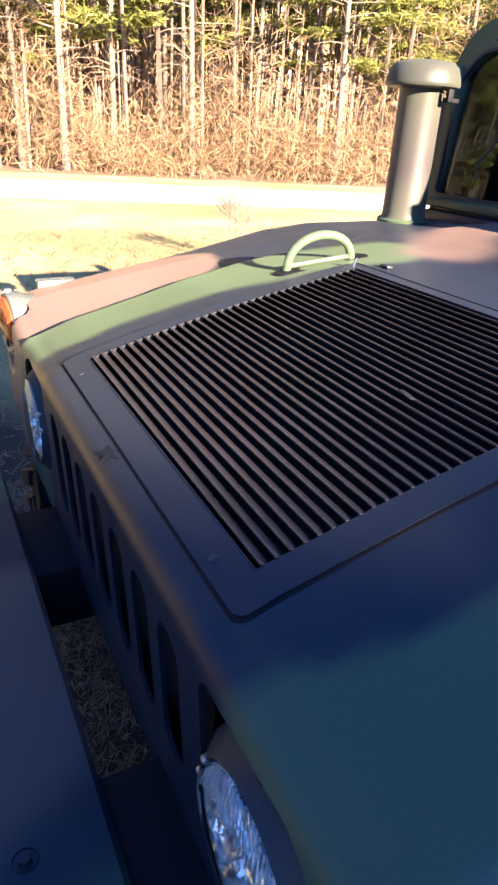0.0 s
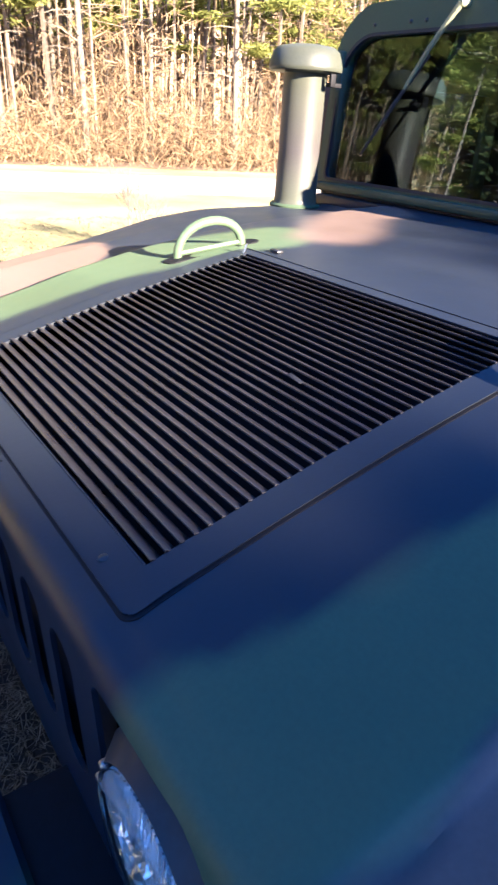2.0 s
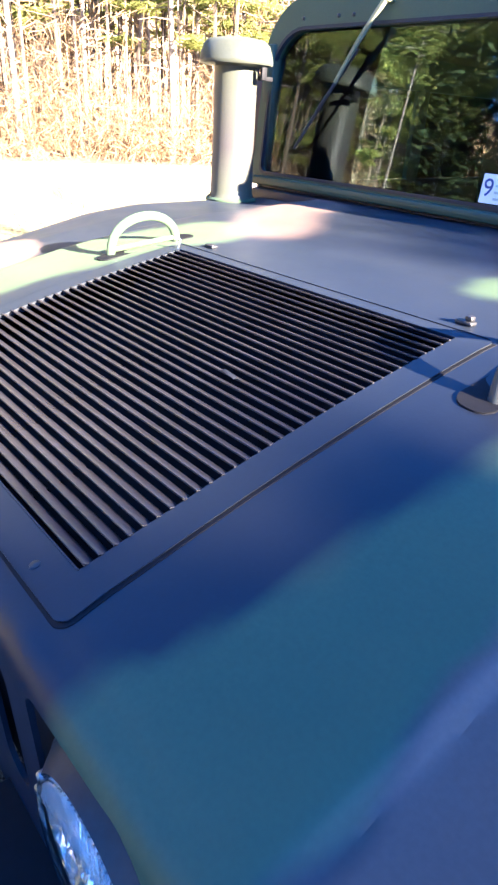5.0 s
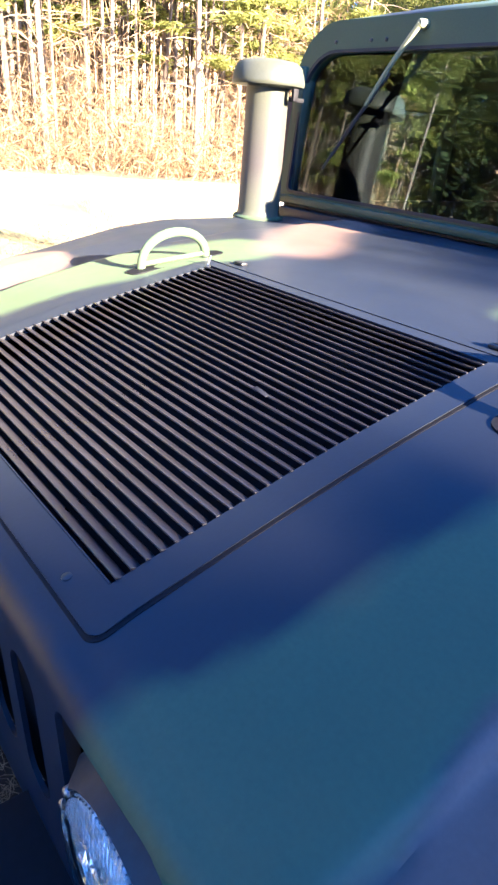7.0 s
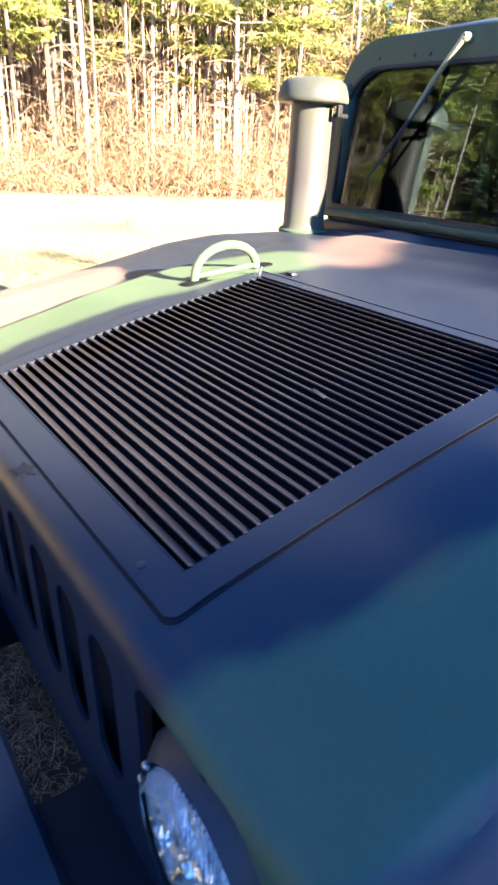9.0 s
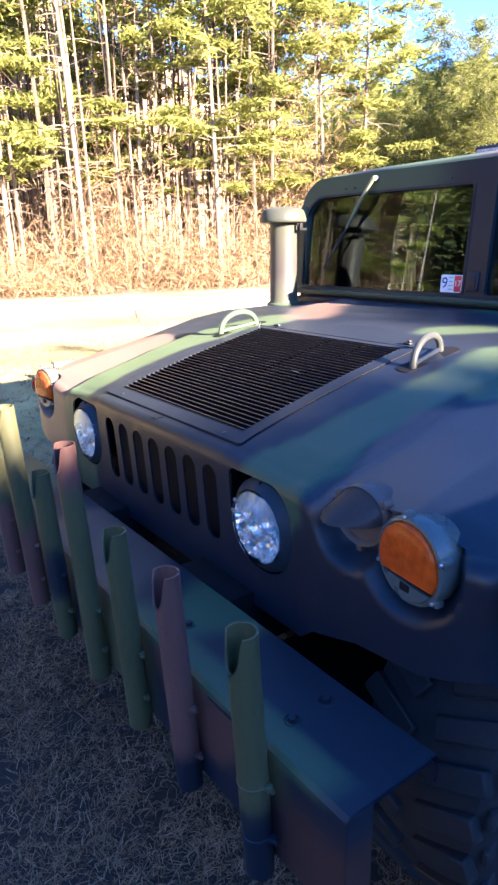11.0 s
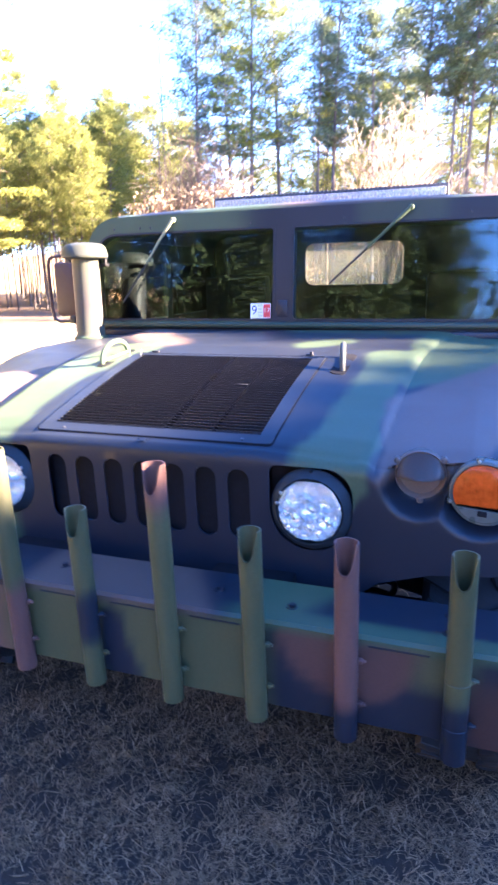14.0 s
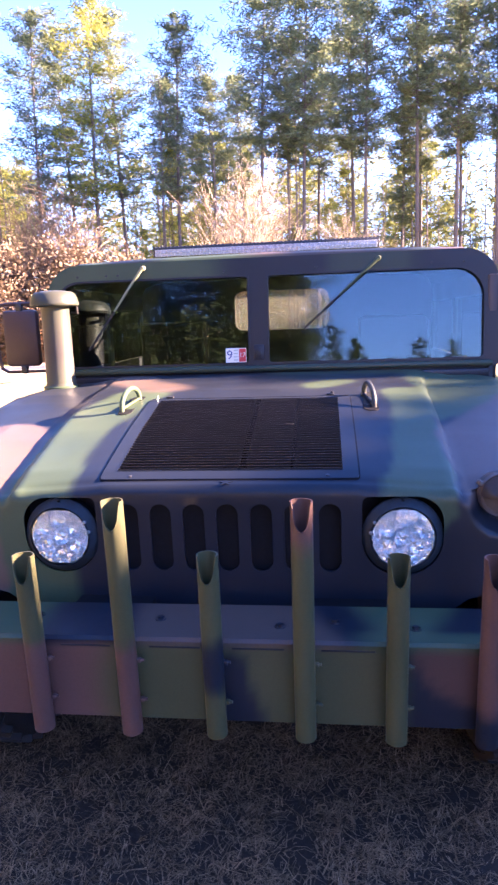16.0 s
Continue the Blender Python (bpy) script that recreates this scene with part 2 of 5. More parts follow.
def part(name, bm, mat, parent, label="", rule=None, at=None, smooth=40.0):
    me = finish(bm, name, mat, smooth)
    ob = new(name, me)
    ob.parent = parent
    if at is not None:
        ob.matrix_basis = at
    if rule is not None:
        paint(me, rule, at if at is not None else Matrix())
    if label:
        tagged(ob, label)
    return ob


def thing(name, label, category, at=(0, 0, 0), group="", kind=""):
    ob = new(name)
    ob.empty_display_size = 0.2
    ob.location = at
    return tagged(ob, label, category, group, kind)


def box(bm, c, s, bevel=0.0, m=None, seg=2):
    r = bmesh.ops.create_cube(bm, size=1)
    vs = r["verts"]
    bmesh.ops.scale(bm, vec=s, verts=vs)
    if bevel:
        es = list({e for v in vs for e in v.link_edges})
        out = bmesh.ops.bevel(bm, geom=es, offset=bevel, segments=seg, affect="EDGES", profile=0.5)
        vs = list({v for f in out["faces"] for v in f.verts} | {v for v in vs if v.is_valid})
    if m is not None:
        bmesh.ops.transform(bm, matrix=m, verts=vs)
    bmesh.ops.translate(bm, vec=c, verts=vs)
    return vs


def lathe(bm, profile, m=None, n=32, closed=False):
    """Turns a profile of (radius, height) round the local z axis."""
    rows = []
    for r, z in profile:
        if r < 1e-6:
            rows.append([bm.verts.new((0, 0, z))])
        else:
            rows.append([bm.verts.new((r * math.cos(2 * math.pi * i / n), r * math.sin(2 * math.pi * i / n), z)) for i in range(n)])
    for a, b in zip(rows[:-1], rows[1:]):
        for i in range(n):
            q = [a[i % len(a)], a[(i + 1) % len(a)], b[(i + 1) % len(b)], b[i % len(b)]]
            q = [v for k, v in enumerate(q) if v not in q[:k]]
            if len(q) > 2:
                bm.faces.new(q)
    vs = [v for row in rows for v in row]
    if m is not None:
        bmesh.ops.transform(bm, matrix=m, verts=vs)
    return vs


def tube(bm, pts, radius, n=10, cap=True):
    """A round bar along points; radius is one number or one for each point."""
    pts = [Vector(p) for p in pts]
    rad = radius if isinstance(radius, (list, tuple)) else [radius] * len(pts)
    rows = []
    side = None
    for k, p in enumerate(pts):
        d = (pts[min(k + 1, len(pts) - 1)] - pts[max(k - 1, 0)]).normalized()
        if side is None:
            side = d.orthogonal().normalized()
        else:
            side = (side - d * side.dot(d)).normalized()
        up = d.cross(side)
        rows.append([bm.verts.new(p + (side * math.cos(2 * math.pi * i / n) + up * math.sin(2 * math.pi * i / n)) * rad[k]) for i in range(n)])
    for a, b in zip(rows[:-1], rows[1:]):
        for i in range(n):
            bm.faces.new((a[i], a[(i + 1) % n], b[(i + 1) % n], b[i]))
    if cap:
        bm.faces.new(rows[0][::-1])
        bm.faces.new(rows[-1])
    return [v for r in rows for v in r]


def slab(bm, outline, y0, y1):
    """A plate whose outline is given in x and z, from y0 to y1."""
    a = [bm.verts.new((x, y0, z)) for x, z in outline]
    b = [bm.verts.new((x, y1, z)) for x, z in outline]
    bm.faces.new(a)
    bm.faces.new(b[::-1])
    k = len(a)
    for i in range(k):
        bm.faces.new((a[i], b[i], b[(i + 1) % k], a[(i + 1) % k]))
    return a + b


def rounded(x0, x1, z0, z1, r, n=6):
    """The outline of a rectangle with round corners; r is one radius or four (from lower right, anticlockwise)."""
    rs = r if isinstance(r, (list, tuple)) else [r] * 4
    pts = []
    for (cx, cz, a0), q in zip(((x1, z0, -90), (x1, z1, 0), (x0, z1, 90), (x0, z0, 180)), rs):
        sx, sz = (-1 if cx == x1 else 1), (-1 if cz == z1 else 1)
        for k in range(n + 1):
            a = radians(a0 + 90 * k / n)
            pts.append((cx + sx * q + q * math.cos(a), cz + sz * q + q * math.sin(a)))
    return pts


def frame_slab(bm, outer, inner, y0, y1):
    """A plate with a hole; both outlines have the same number of points."""
    k = len(outer)
    ring = [[bm.verts.new((x, y, z)) for x, z in pts] for pts, y in ((outer, y0), (inner, y0), (inner, y1), (outer, y1))]
    for a, b in zip(ring, ring[1:] + ring[:1]):
        for i in range(k):
            bm.faces.new((a[i], a[(i + 1) % k], b[(i + 1) % k], b[i]))


def blend(x, a, b):
    t = min(1.0, max(0.0, (x - a) / (b - a)))
    return t * t * (3 - 2 * t)


def backdrop_material():
    """Shaded depth of a winter wood: upright streaks of brown and grey."""
    m = material("wood_depth", (0.16, 0.115, 0.085), 0.95, 0, 0.4, 0.3, 0.0, 3)
    n, lk = m.node_tree.nodes, m.node_tree.links
    tc, mp, ns = n.new("ShaderNodeTexCoord"), n.new("ShaderNodeMapping"), n.new("ShaderNodeTexNoise")
    mp.inputs["Scale"].default_value = (2.2, 2.2, 0.12)
    ns.inputs["Scale"].default_value, ns.inputs["Detail"].default_value = 1.4, 6
    lk.new(tc.outputs["Object"], mp.inputs["Vector"])
    lk.new(mp.outputs[0], ns.inputs["Vector"])
    ramp = n.new("ShaderNodeValToRGB")
    ramp.color_ramp.elements[0].position, ramp.color_ramp.elements[0].color = 0.38, (0.28, 0.20, 0.115, 1)
    ramp.color_ramp.elements[1].position, ramp.color_ramp.elements[1].color = 0.66, (0.44, 0.33, 0.19, 1)
    lk.new(ns.outputs["Fac"], ramp.inputs[0])
    for node in n:
        if node.type == "VECT_MATH":
            lk.new(ramp.outputs[0], node.inputs[0])
    return m


M_DEPTH = backdrop_material()


# ---- the truck ----
truck = thing("military_truck", "wide military truck in three-colour camouflage, parked on dry grass", "truck")

YC, ZC = (0.0, 0.04, 0.08, 0.11, 0.15, 0.22, 0.29, 0.36, 0.43, 0.50, 0.57, 0.64, 0.71, 0.9, 1.1, 1.6), (1.03, 1.05, 1.070, 1.085, 1.10, 1.1205, 1.1405, 1.1595, 1.177, 1.1935, 1.2085, 1.223, 1.236, 1.255, 1.262, 1.268)
YR, ZR = (0.05, 0.08, 0.18, 0.35, 0.45, 0.6, 0.8, 1.0, 1.6), (1.035, 1.05, 1.088, 1.132, 1.16, 1.192, 1.225, 1.245, 1.262)
YS, ZS = (0.1, 0.12, 0.18, 0.32, 0.63, 0.87, 1.03, 1.35, 1.6), (1.04, 1.05, 1.068, 1.095, 1.155, 1.212, 1.232, 1.236, 1.236)


def ridge_x(y):
    return lerp(y, (0.1, 0.5, 0.9, 1.2, 1.5), (0.635, 0.652, 0.668, 0.70, 0.75))


def hood_height(x, y):
    x = abs(x)
    c, r, s = lerp(y, YC, ZC), lerp(y, YR, ZR), lerp(y, YS, ZS)
    k = 1 - 0.55 * blend(y, 0.85, 1.4)
    q = ridge_x(y)
    return lerp(x, (0, 0.40, q - 0.07, q - 0.02, q, q + 0.016, q + 0.04, 0.88, 1.0, 1.06),
                (c, c - 0.002, r + 0.007, r + 0.004, r, r - 0.017 * k, r - 0.019 * k, s + 0.020 * (1 - blend(y, 0.5, 1.0)), s, s - 0.010))


def seg(p, a, b):
    """Distance from a plan point to a line."""
    ax, ay, bx, by = a[0], a[1], b[0], b[1]
    dx, dy = bx - ax, by - ay
    t = max(0, min(1, ((p[0] - ax) * dx + (p[1] - ay) * dy) / (dx * dx + dy * dy + 1e-9)))
    return math.hypot(p[0] - ax - t * dx, p[1] - ay - t * dy)


# sprayed patches on the hood: colour, from, to, half width, softness
PATCHES = [
    (GREEN, (0.55, -0.1), (0.56, 0.20), 0.085, 0.011),
    (GREEN, (0.46, -0.1), (0.51, 0.10), 0.072, 0.014),
    (GREEN, (0.56, 0.20), (0.58, 0.60), 0.075, 0.014),
    (GREEN, (0.62, 0.65), (0.60, 0.82), 0.10, 0.017),
    (GREEN, (0.80, 1.05), (1.10, 1.30), 0.17, 0.022),
    (GREEN, (0.66, 0.85), (0.85, 1.10), 0.07, 0.017),
    (GREEN, (0.70, 0.72), (0.95, 1.0), 0.11, 0.02),
    (GREEN, (0.26, 0.97), (0.34, 1.08), 0.07, 0.028),
    (GREEN, (0.10, 1.52), (0.90, 1.44), 0.10, 0.05),
    (GREEN, (0.74, 1.15), (0.74, 1.45), 0.10, 0.03),
    (BLACK, (0.40, 1.25), (0.60, 1.33), 0.05, 0.015),
    (BROWN, (0.86, -0.1), (0.80, 0.40), 0.17, 0.014),
    (BROWN, (0.84, 0.45), (1.05, 0.75), 0.17, 0.017),
    (BLACK, (1.06, 0.1), (1.12, 0.40), 0.15, 0.011),
    (GREEN, (-0.58, -0.1), (-0.60, 0.16), 0.14, 0.017),
    (GREEN, (-0.58, 0.16), (-0.565, 0.62), 0.115, 0.02),
    (GREEN, (-0.545, 0.55), (-0.46, 0.84), 0.125, 0.024),
    (GREEN, (-0.64, 0.0), (-0.65, 0.40), 0.05, 0.012),
    (BROWN, (-0.885, -0.1), (-0.885, 0.42), 0.21, 0.014),
    (BROWN, (-0.36, 0.98), (-0.72, 1.40), 0.09, 0.05),
    (BROWN, (-0.60, 1.35), (-0.85, 1.52), 0.10, 0.022),
]


def camo_hood(p):
    q = (p.x + 0.012 * noise.noise(p * 9) + 0.006 * noise.noise(p * 24), p.y + 0.02 * noise.noise(p * 7 + Vector((5, 2, 1))))
    c = BLACK
    for col, a, b, w, soft in PATCHES:
        k = 1 - blend(seg(q, a, b), w - soft, w + soft)
        if k > 0:
            c = c.lerp(col, k)
    # a rusty scuff on the lip of the nose
    scuff = math.hypot(p.x + 0.10, (p.z - 1.03) * 1.3) + 0.006 * noise.noise(p * 60)
    if p.y < 0.13:
        c = c.lerp(Vector((0.15, 0.085, 0.022)), 0.4 * (1 - blend(scuff, 0.006, 0.03)))
    # the driver's side of the nose is black below the lamps
    if p.x > 0.3 and p.y < 0.2:
        low = lerp(p.x, (0.3, 0.48, 0.58, 0.62, 0.70, 1.0), (1.0, 0.94, 0.90, 0.98, 1.03, 1.03)) + 0.02 * noise.noise(p * 8)
        c = c.lerp(BLACK, 1 - blend(p.z, low - 0.02, low + 0.02))
    return c


def camo_body(p):
    """Broad blotches on the rest of the truck."""
    n1 = noise.noise(Vector((p.x * 1.9 + 3, p.y * 1.3, p.z * 2.1)))
    n2 = noise.noise(Vector((p.x * 1.7, p.y * 1.2 + 9, p.z * 1.9 + 4)))
    c = GREEN.lerp(BLACK, blend(n1, 0.02, 0.1))
    return c.lerp(BROWN, blend(n2, 0.16, 0.24))


def camo_frame(p):
    """The windscreen frame is green on the passenger's side and black on the driver's."""
    c = GREEN.lerp(BLACK, blend(p.x + 0.12 * noise.noise(p * 3), -0.32, -0.12))
    c = c.lerp(GREEN, blend(p.x, 0.28, 0.36) * (1 - blend(p.x, 0.66, 0.76)) * blend(p.z, 1.6, 1.7) * 0.5)
    return c


def front_edge(x):
    return lerp(abs(x), (0, 0.35, 0.62, 0.66, 0.8, 0.93, 1.0, 1.04, 1.06), (0.098, 0.099, 0.101, 0.103, 0.105, 0.108, 0.113, 0.128, 0.155))


def skirt_foot(x, y):
    x = abs(x)
    if x < 1.05:
        return lerp(x, (0, 0.62, 0.67, 0.8, 0.95, 1.05), (0.70, 0.70, 0.745, 0.785, 0.80, 0.84))
    d = y - 0.56
    return 0.46 + math.sqrt(max(0.0, 0.54 ** 2 - d * d)) if abs(d) < 0.5 else 0.66


def mesh_of(ob):
    """The mesh of an object with its modifiers worked in."""
    dg = bpy.context.evaluated_depsgraph_get()
    me = bpy.data.meshes.new_from_object(ob.evaluated_get(dg))
    return me


def cut(ob, cutters):
    whole = bmesh.new()
    for bm in cutters:
        me = finish(bm, "cutter", None, 0)
        whole.from_mesh(me)
        bpy.data.meshes.remove(me)
    for bm in (whole,):
        c = new("cutter", finish(bm, "cutter", None, 0))
        md = ob.modifiers.new("cut", "BOOLEAN")
        md.operation, md.object, md.solver = "DIFFERENCE", c, "EXACT"
        md.use_self = True
    bpy.context.view_layer.update()
    me = mesh_of(ob)
    drop = [md.object for md in ob.modifiers if md.type == "BOOLEAN"]
    ob.modifiers.clear()
    old = ob.data
    ob.data = me
    bpy.data.meshes.remove(old)
    for c in drop:
        bpy.data.objects.remove(c)
    return ob


SLOTS = [0.0965 * k + 0.003 for k in range(-3, 4)]
LAMP_X, LAMP_Z = 0.491, 0.925


def build_hood():
    bm = bmesh.new()
    ny = 84
    half = 1.055
    pos = [0.0] + [0.018 * k for k in range(1, 32)] + [0.585 + 0.0075 * k for k in range(17)] + [0.7215 + 0.0085 * k for k in range(40)]
    pos = [p for p in pos if p < half - 0.01] + [half]
    cols = [-p for p in pos[:0:-1]] + pos
    nx = len(cols) - 1
    grid = []
    for j in range(ny + 1):
        row = []
        v = (j / ny) ** 1.15
        for i in range(nx + 1):
            x = cols[i]
            y0 = front_edge(x)
            y = y0 + (1.50 - y0) * v
            x += math.copysign(ridge_x(y) - 0.65, x) * max(0.0, 1 - abs(abs(x) - 0.65) / 0.28)
            row.append(bm.verts.new((x, y, hood_height(x, y))))
        grid.append(row)
    for j in range(ny):
        for i in range(nx):
            bm.faces.new((grid[j][i], grid[j][i + 1], grid[j + 1][i + 1], grid[j + 1][i]))
    path = [grid[j][0] for j in range(ny, 0, -1)] + grid[0][:] + [grid[j][nx] for j in range(1, ny + 1)]
    outs = []
    for k, v in enumerate(path):
        d = path[min(k + 1, len(path) - 1)].co - path[max(k - 1, 0)].co
        o = Vector((d.y, -d.x, 0)).normalized()
        outs.append(o)
    for _ in range(3):
        outs = [(outs[max(k - 1, 0)] + o * 2 + outs[min(k + 1, len(outs) - 1)]).normalized() for k, o in enumerate(outs)]
    prev = path
    r = 0.032
    rings = [(r * math.sin(radians(a)), r * (1 - math.cos(radians(a))), None) for a in (18, 36, 54, 72, 90)] + [(r, r, q / 36) for q in range(1, 37)]
    for off, drop, q in rings:
        ring = []
        for v, o in zip(path, outs):
            z = v.co.z - drop
            if q is not None:
                z += (skirt_foot(v.co.x, v.co.y) - z) * q
            ring.append(bm.verts.new((v.co.x + o.x * off, v.co.y + o.y * off, z)))
        for k in range(len(path) - 1):
            bm.faces.new((prev[k + 1], prev[k], ring[k], ring[k + 1]))
        prev = ring
    # the soft pockets in which the signal lamps sit
    for v in bm.verts:
        x = abs(v.co.x)
        if x > 0.64 and v.co.y < 0.16:
            d = min(math.hypot(x - 0.764, v.co.z - 1.022) / 0.088 if v.co.x > 0 else 9, math.hypot(x - 0.908, v.co.z - 1.002) / 0.104)
            v.co.y += 0.055 * (1 - blend(d, 0.66, 1.12)) * (1 - blend(v.co.y, 0.098, 0.125))
    # the nose dips into each headlight opening
    for v in bm.verts:
        x = abs(v.co.x)
        if v.co.y < 0.14 and v.co.z > 1.0:
            k = (1 - blend(abs(x - LAMP_X), 0.095, 0.14)) * (1 - blend(v.co.y, 0.085, 0.122))
            v.co.z -= 0.005 * k
    # the grille face leans back towards its foot
    for v in bm.verts:
        if v.co.y < 0.2 and v.co.z < 1.03:
            v.co.y += 0.05 * (1.03 - v.co.z) * (1 - blend(abs(v.co.x), 0.60, 0.70))
    hood = new("hood", finish(bm, "hood", M_CAMO, 0))
    so = hood.modifiers.new("thick", "SOLIDIFY")
    so.thickness, so.offset = 0.006, -1
    cutters = []
    for x in SLOTS:
        c = bmesh.new()
        slab(c, rounded(x - 0.031, x + 0.031, 0.820, 1.022, 0.0305, 8), -0.05, 0.15)
        cutters.append(c)
    for s in (-1, 1):
        c = bmesh.new()
        slab(c, rounded(s * LAMP_X - 0.111, s * LAMP_X + 0.111, 0.811, 1.042, (0.108, 0.075, 0.02, 0.108) if s > 0 else (0.108, 0.02, 0.075, 0.108), 8), -0.05, 0.25)
        cutters.append(c)
    c = bmesh.new()
    box(c, (0, 0.43, 1.2), (0.70, 0.60, 0.5))
    cutters.append(c)
    cut(hood, cutters)
    for p in hood.data.polygons:
        p.use_smooth = True
    hood.data.set_sharp_from_angle(angle=radians(35))
    hood.data.materials.clear()
    hood.data.materials.append(M_CAMO)
    paint(hood.data, camo_hood)
    hood.parent = truck
    tagged(hood, "one-piece sloping hood with slotted grille, satin camouflage paint")
    # the bowls behind the signal lamps and the headlights
    for s in (-1, 1):
        bm = bmesh.new()
        slab(bm, rounded(s * LAMP_X - 0.128, s * LAMP_X + 0.128, 0.77, 1.045, 0.04), 0.152, 0.167)
        part("headlight_backing", bm, M_DARK, truck)
    bm = bmesh.new()
    box(bm, (0, 0.140, 0.86), (0.66, 0.060, 0.30))
    part("radiator", bm, M_DARK, truck, "radiator core behind the grille slots, near-black for the shade there")
    return hood


hood = build_hood()
shell = BVHTree.FromPolygons([v.co for v in hood.data.vertices], [tuple(f.vertices) for f in hood.data.polygons])

# vent panel in the hood
bm = bmesh.new()
SL = math.atan2(0.136, 0.56)
VENT = Matrix.Translation((0, 0.15, 1.0965)) @ Matrix.Rotation(SL, 4, "X")
LV = 0.576


def vent_bow(y):
    """Rise of the hood's curve above the panel's straight line."""
    return 0.009 * math.sin(math.pi * min(1.0, max(0.0, (y + 0.043) / 0.649)))


outer = rounded(-0.373, 0.373, -0.0415, 0.606, 0.012, 4)
inner = rounded(-0.332, 0.332, -0.002, LV + 0.002, 0.003, 4)
frame_slab(bm, outer, inner, -0.006, 0.004)
bmesh.ops.transform(bm, matrix=Matrix.Rotation(radians(90), 4, "X") @ Matrix.Diagonal((1, 1, 1, 1)), verts=bm.verts)
for v in bm.verts:
    v.co = Vector((v.co.x, -v.co.y, -v.co.z))
bmesh.ops.bevel(bm, geom=[e for e in bm.edges if e.is_manifold and e.calc_face_angle() > 1.0], offset=0.0015, segments=2, affect="EDGES")
for q in range(1, 20):
    bmesh.ops.bisect_plane(bm, geom=bm.verts[:] + bm.edges[:] + bm.faces[:], plane_co=(0, -0.043 + 0.649 * q / 20, 0), plane_no=(0, 1, 0))
for y in (-0.033, -0.024, -0.016, -0.008, 0.0):
    bmesh.ops.bisect_plane(bm, geom=bm.verts[:] + bm.edges[:] + bm.faces[:], plane_co=(0, y, 0), plane_no=(0, 1, 0))
VENT_BACK = VENT.inverted()
for v in bm.verts:
    w = VENT @ v.co
    v.co = VENT_BACK @ Vector((w.x, w.y, hood_height(w.x, w.y) + 0.0014 + v.co.z - 0.004))
vent = part("vent_panel", bm, M_CAMO, truck, "removable black vent panel with rows of louvres", rule=BLACK, at=VENT)


def seam_strip(pts, w):
    """A narrow dark joint lying on the hood along plan points."""
    bm = bmesh.new()
    rows = []
    for k, (x, y) in enumerate(pts):
        d = Vector((pts[min(k + 1, len(pts) - 1)][0] - pts[max(k - 1, 0)][0], pts[min(k + 1, len(pts) - 1)][1] - pts[max(k - 1, 0)][1], 0)).normalized()
        o = Vector((-d.y, d.x, 0)) * w / 2
        a, e = Vector((x, y, 0)) + o, Vector((x, y, 0)) - o
        rows.append([bm.verts.new((q.x, q.y, hood_height(q.x, q.y) + dz)) for q, dz in ((a, -0.004), (a, 0.0010), (e, 0.0010), (e, -0.004))])
    for a, e in zip(rows[:-1], rows[1:]):
        for q in range(4):
            bm.faces.new((a[q], a[(q + 1) % 4], e[(q + 1) % 4], e[q]))
    bm.faces.new(rows[0])
    bm.faces.new(rows[-1][::-1])
    return bm


corner = [(0.3755 - 0.014 + 0.014 * math.cos(radians(q)), 0.1075 + 0.014 - 0.014 * math.sin(radians(q))) for q in range(0, 91, 15)]
side = [(0.3755, 0.735 - 0.612 * q / 20) for q in range(20)]
loop = side + corner + [(0.34 - 0.68 * q / 10, 0.1075) for q in range(11)] + [(-x, y) for x, y in corner[::-1]] + [(-x, y) for x, y in side[::-1]]
part("seam", seam_strip(loop, 0.007), M_DARK, truck, "narrow dark joint round the vent panel")
bm = bmesh.new()
box(bm, (0, LV / 2 + 0.02, -0.05), (0.76, 0.80, 0.01))
part("screen", bm, M_DARK, vent)
PITCH = LV / 34
lou = bmesh.new()
prof = [(0.0, 0.0058), (0.0006, 0.0067), (0.0016, 0.0064), (0.0065, 0.0036), (0.0110, -0.0003), (0.0138, -0.0048)]
back = [(a + 0.0003, b - 0.0018) for a, b in prof][::-1]
loop = prof + back
ends = []
for x in (-0.331, 0.331):
    ends.append([lou.verts.new((x, a, b)) for a, b in loop])
for k in range(len(loop)):
    q = (k + 1) % len(loop)
    lou.faces.new((ends[0][k], ends[1][k], ends[1][q], ends[0][q]))
lou.faces.new(ends[0][::-1])
lou.faces.new(ends[1])
lou_mesh = finish(lou, "louver", M_LOUVER, 50)
for k in range(34):
    ob = new("louver", lou_mesh)
    ob.parent = vent
    ob.location = (0, 0.004 + PITCH * k, vent_bow(0.004 + PITCH * k))


def screw(parent, at, r=0.008, mat=None, m=None, h=0.004):
    bm = bmesh.new()
    lathe(bm, [(0, h), (r * 0.6, h), (r * 0.95, h * 0.6), (r, 0), (r, -0.004)], m, 12)
    return part("screw", bm, mat or M_STEEL, parent, at=Matrix.Translation(at))


for x, y in ((-0.287, -0.028), (0.287, -0.028)):
    screw(vent, (x, y, -0.0005), 0.0095, M_DARK, None, 0.0012)
    screw(vent, (x, y, 0.001), 0.006, M_BLACK, None, 0.002)
for x in (-0.31, 0.305):
    bm = bmesh.new()
    box(bm, (0, 0, 0.003), (0.028, 0.016, 0.006), 0.0025)
    if x > 0:
        box(bm, (0.006, 0, 0.010), (0.012, 0.012, 0.008), 0.003)
    part("latch", bm, M_BLACK, truck, at=Matrix.Translation((x, 0.772, hood_height(x, 0.772))))
bm = bmesh.new()
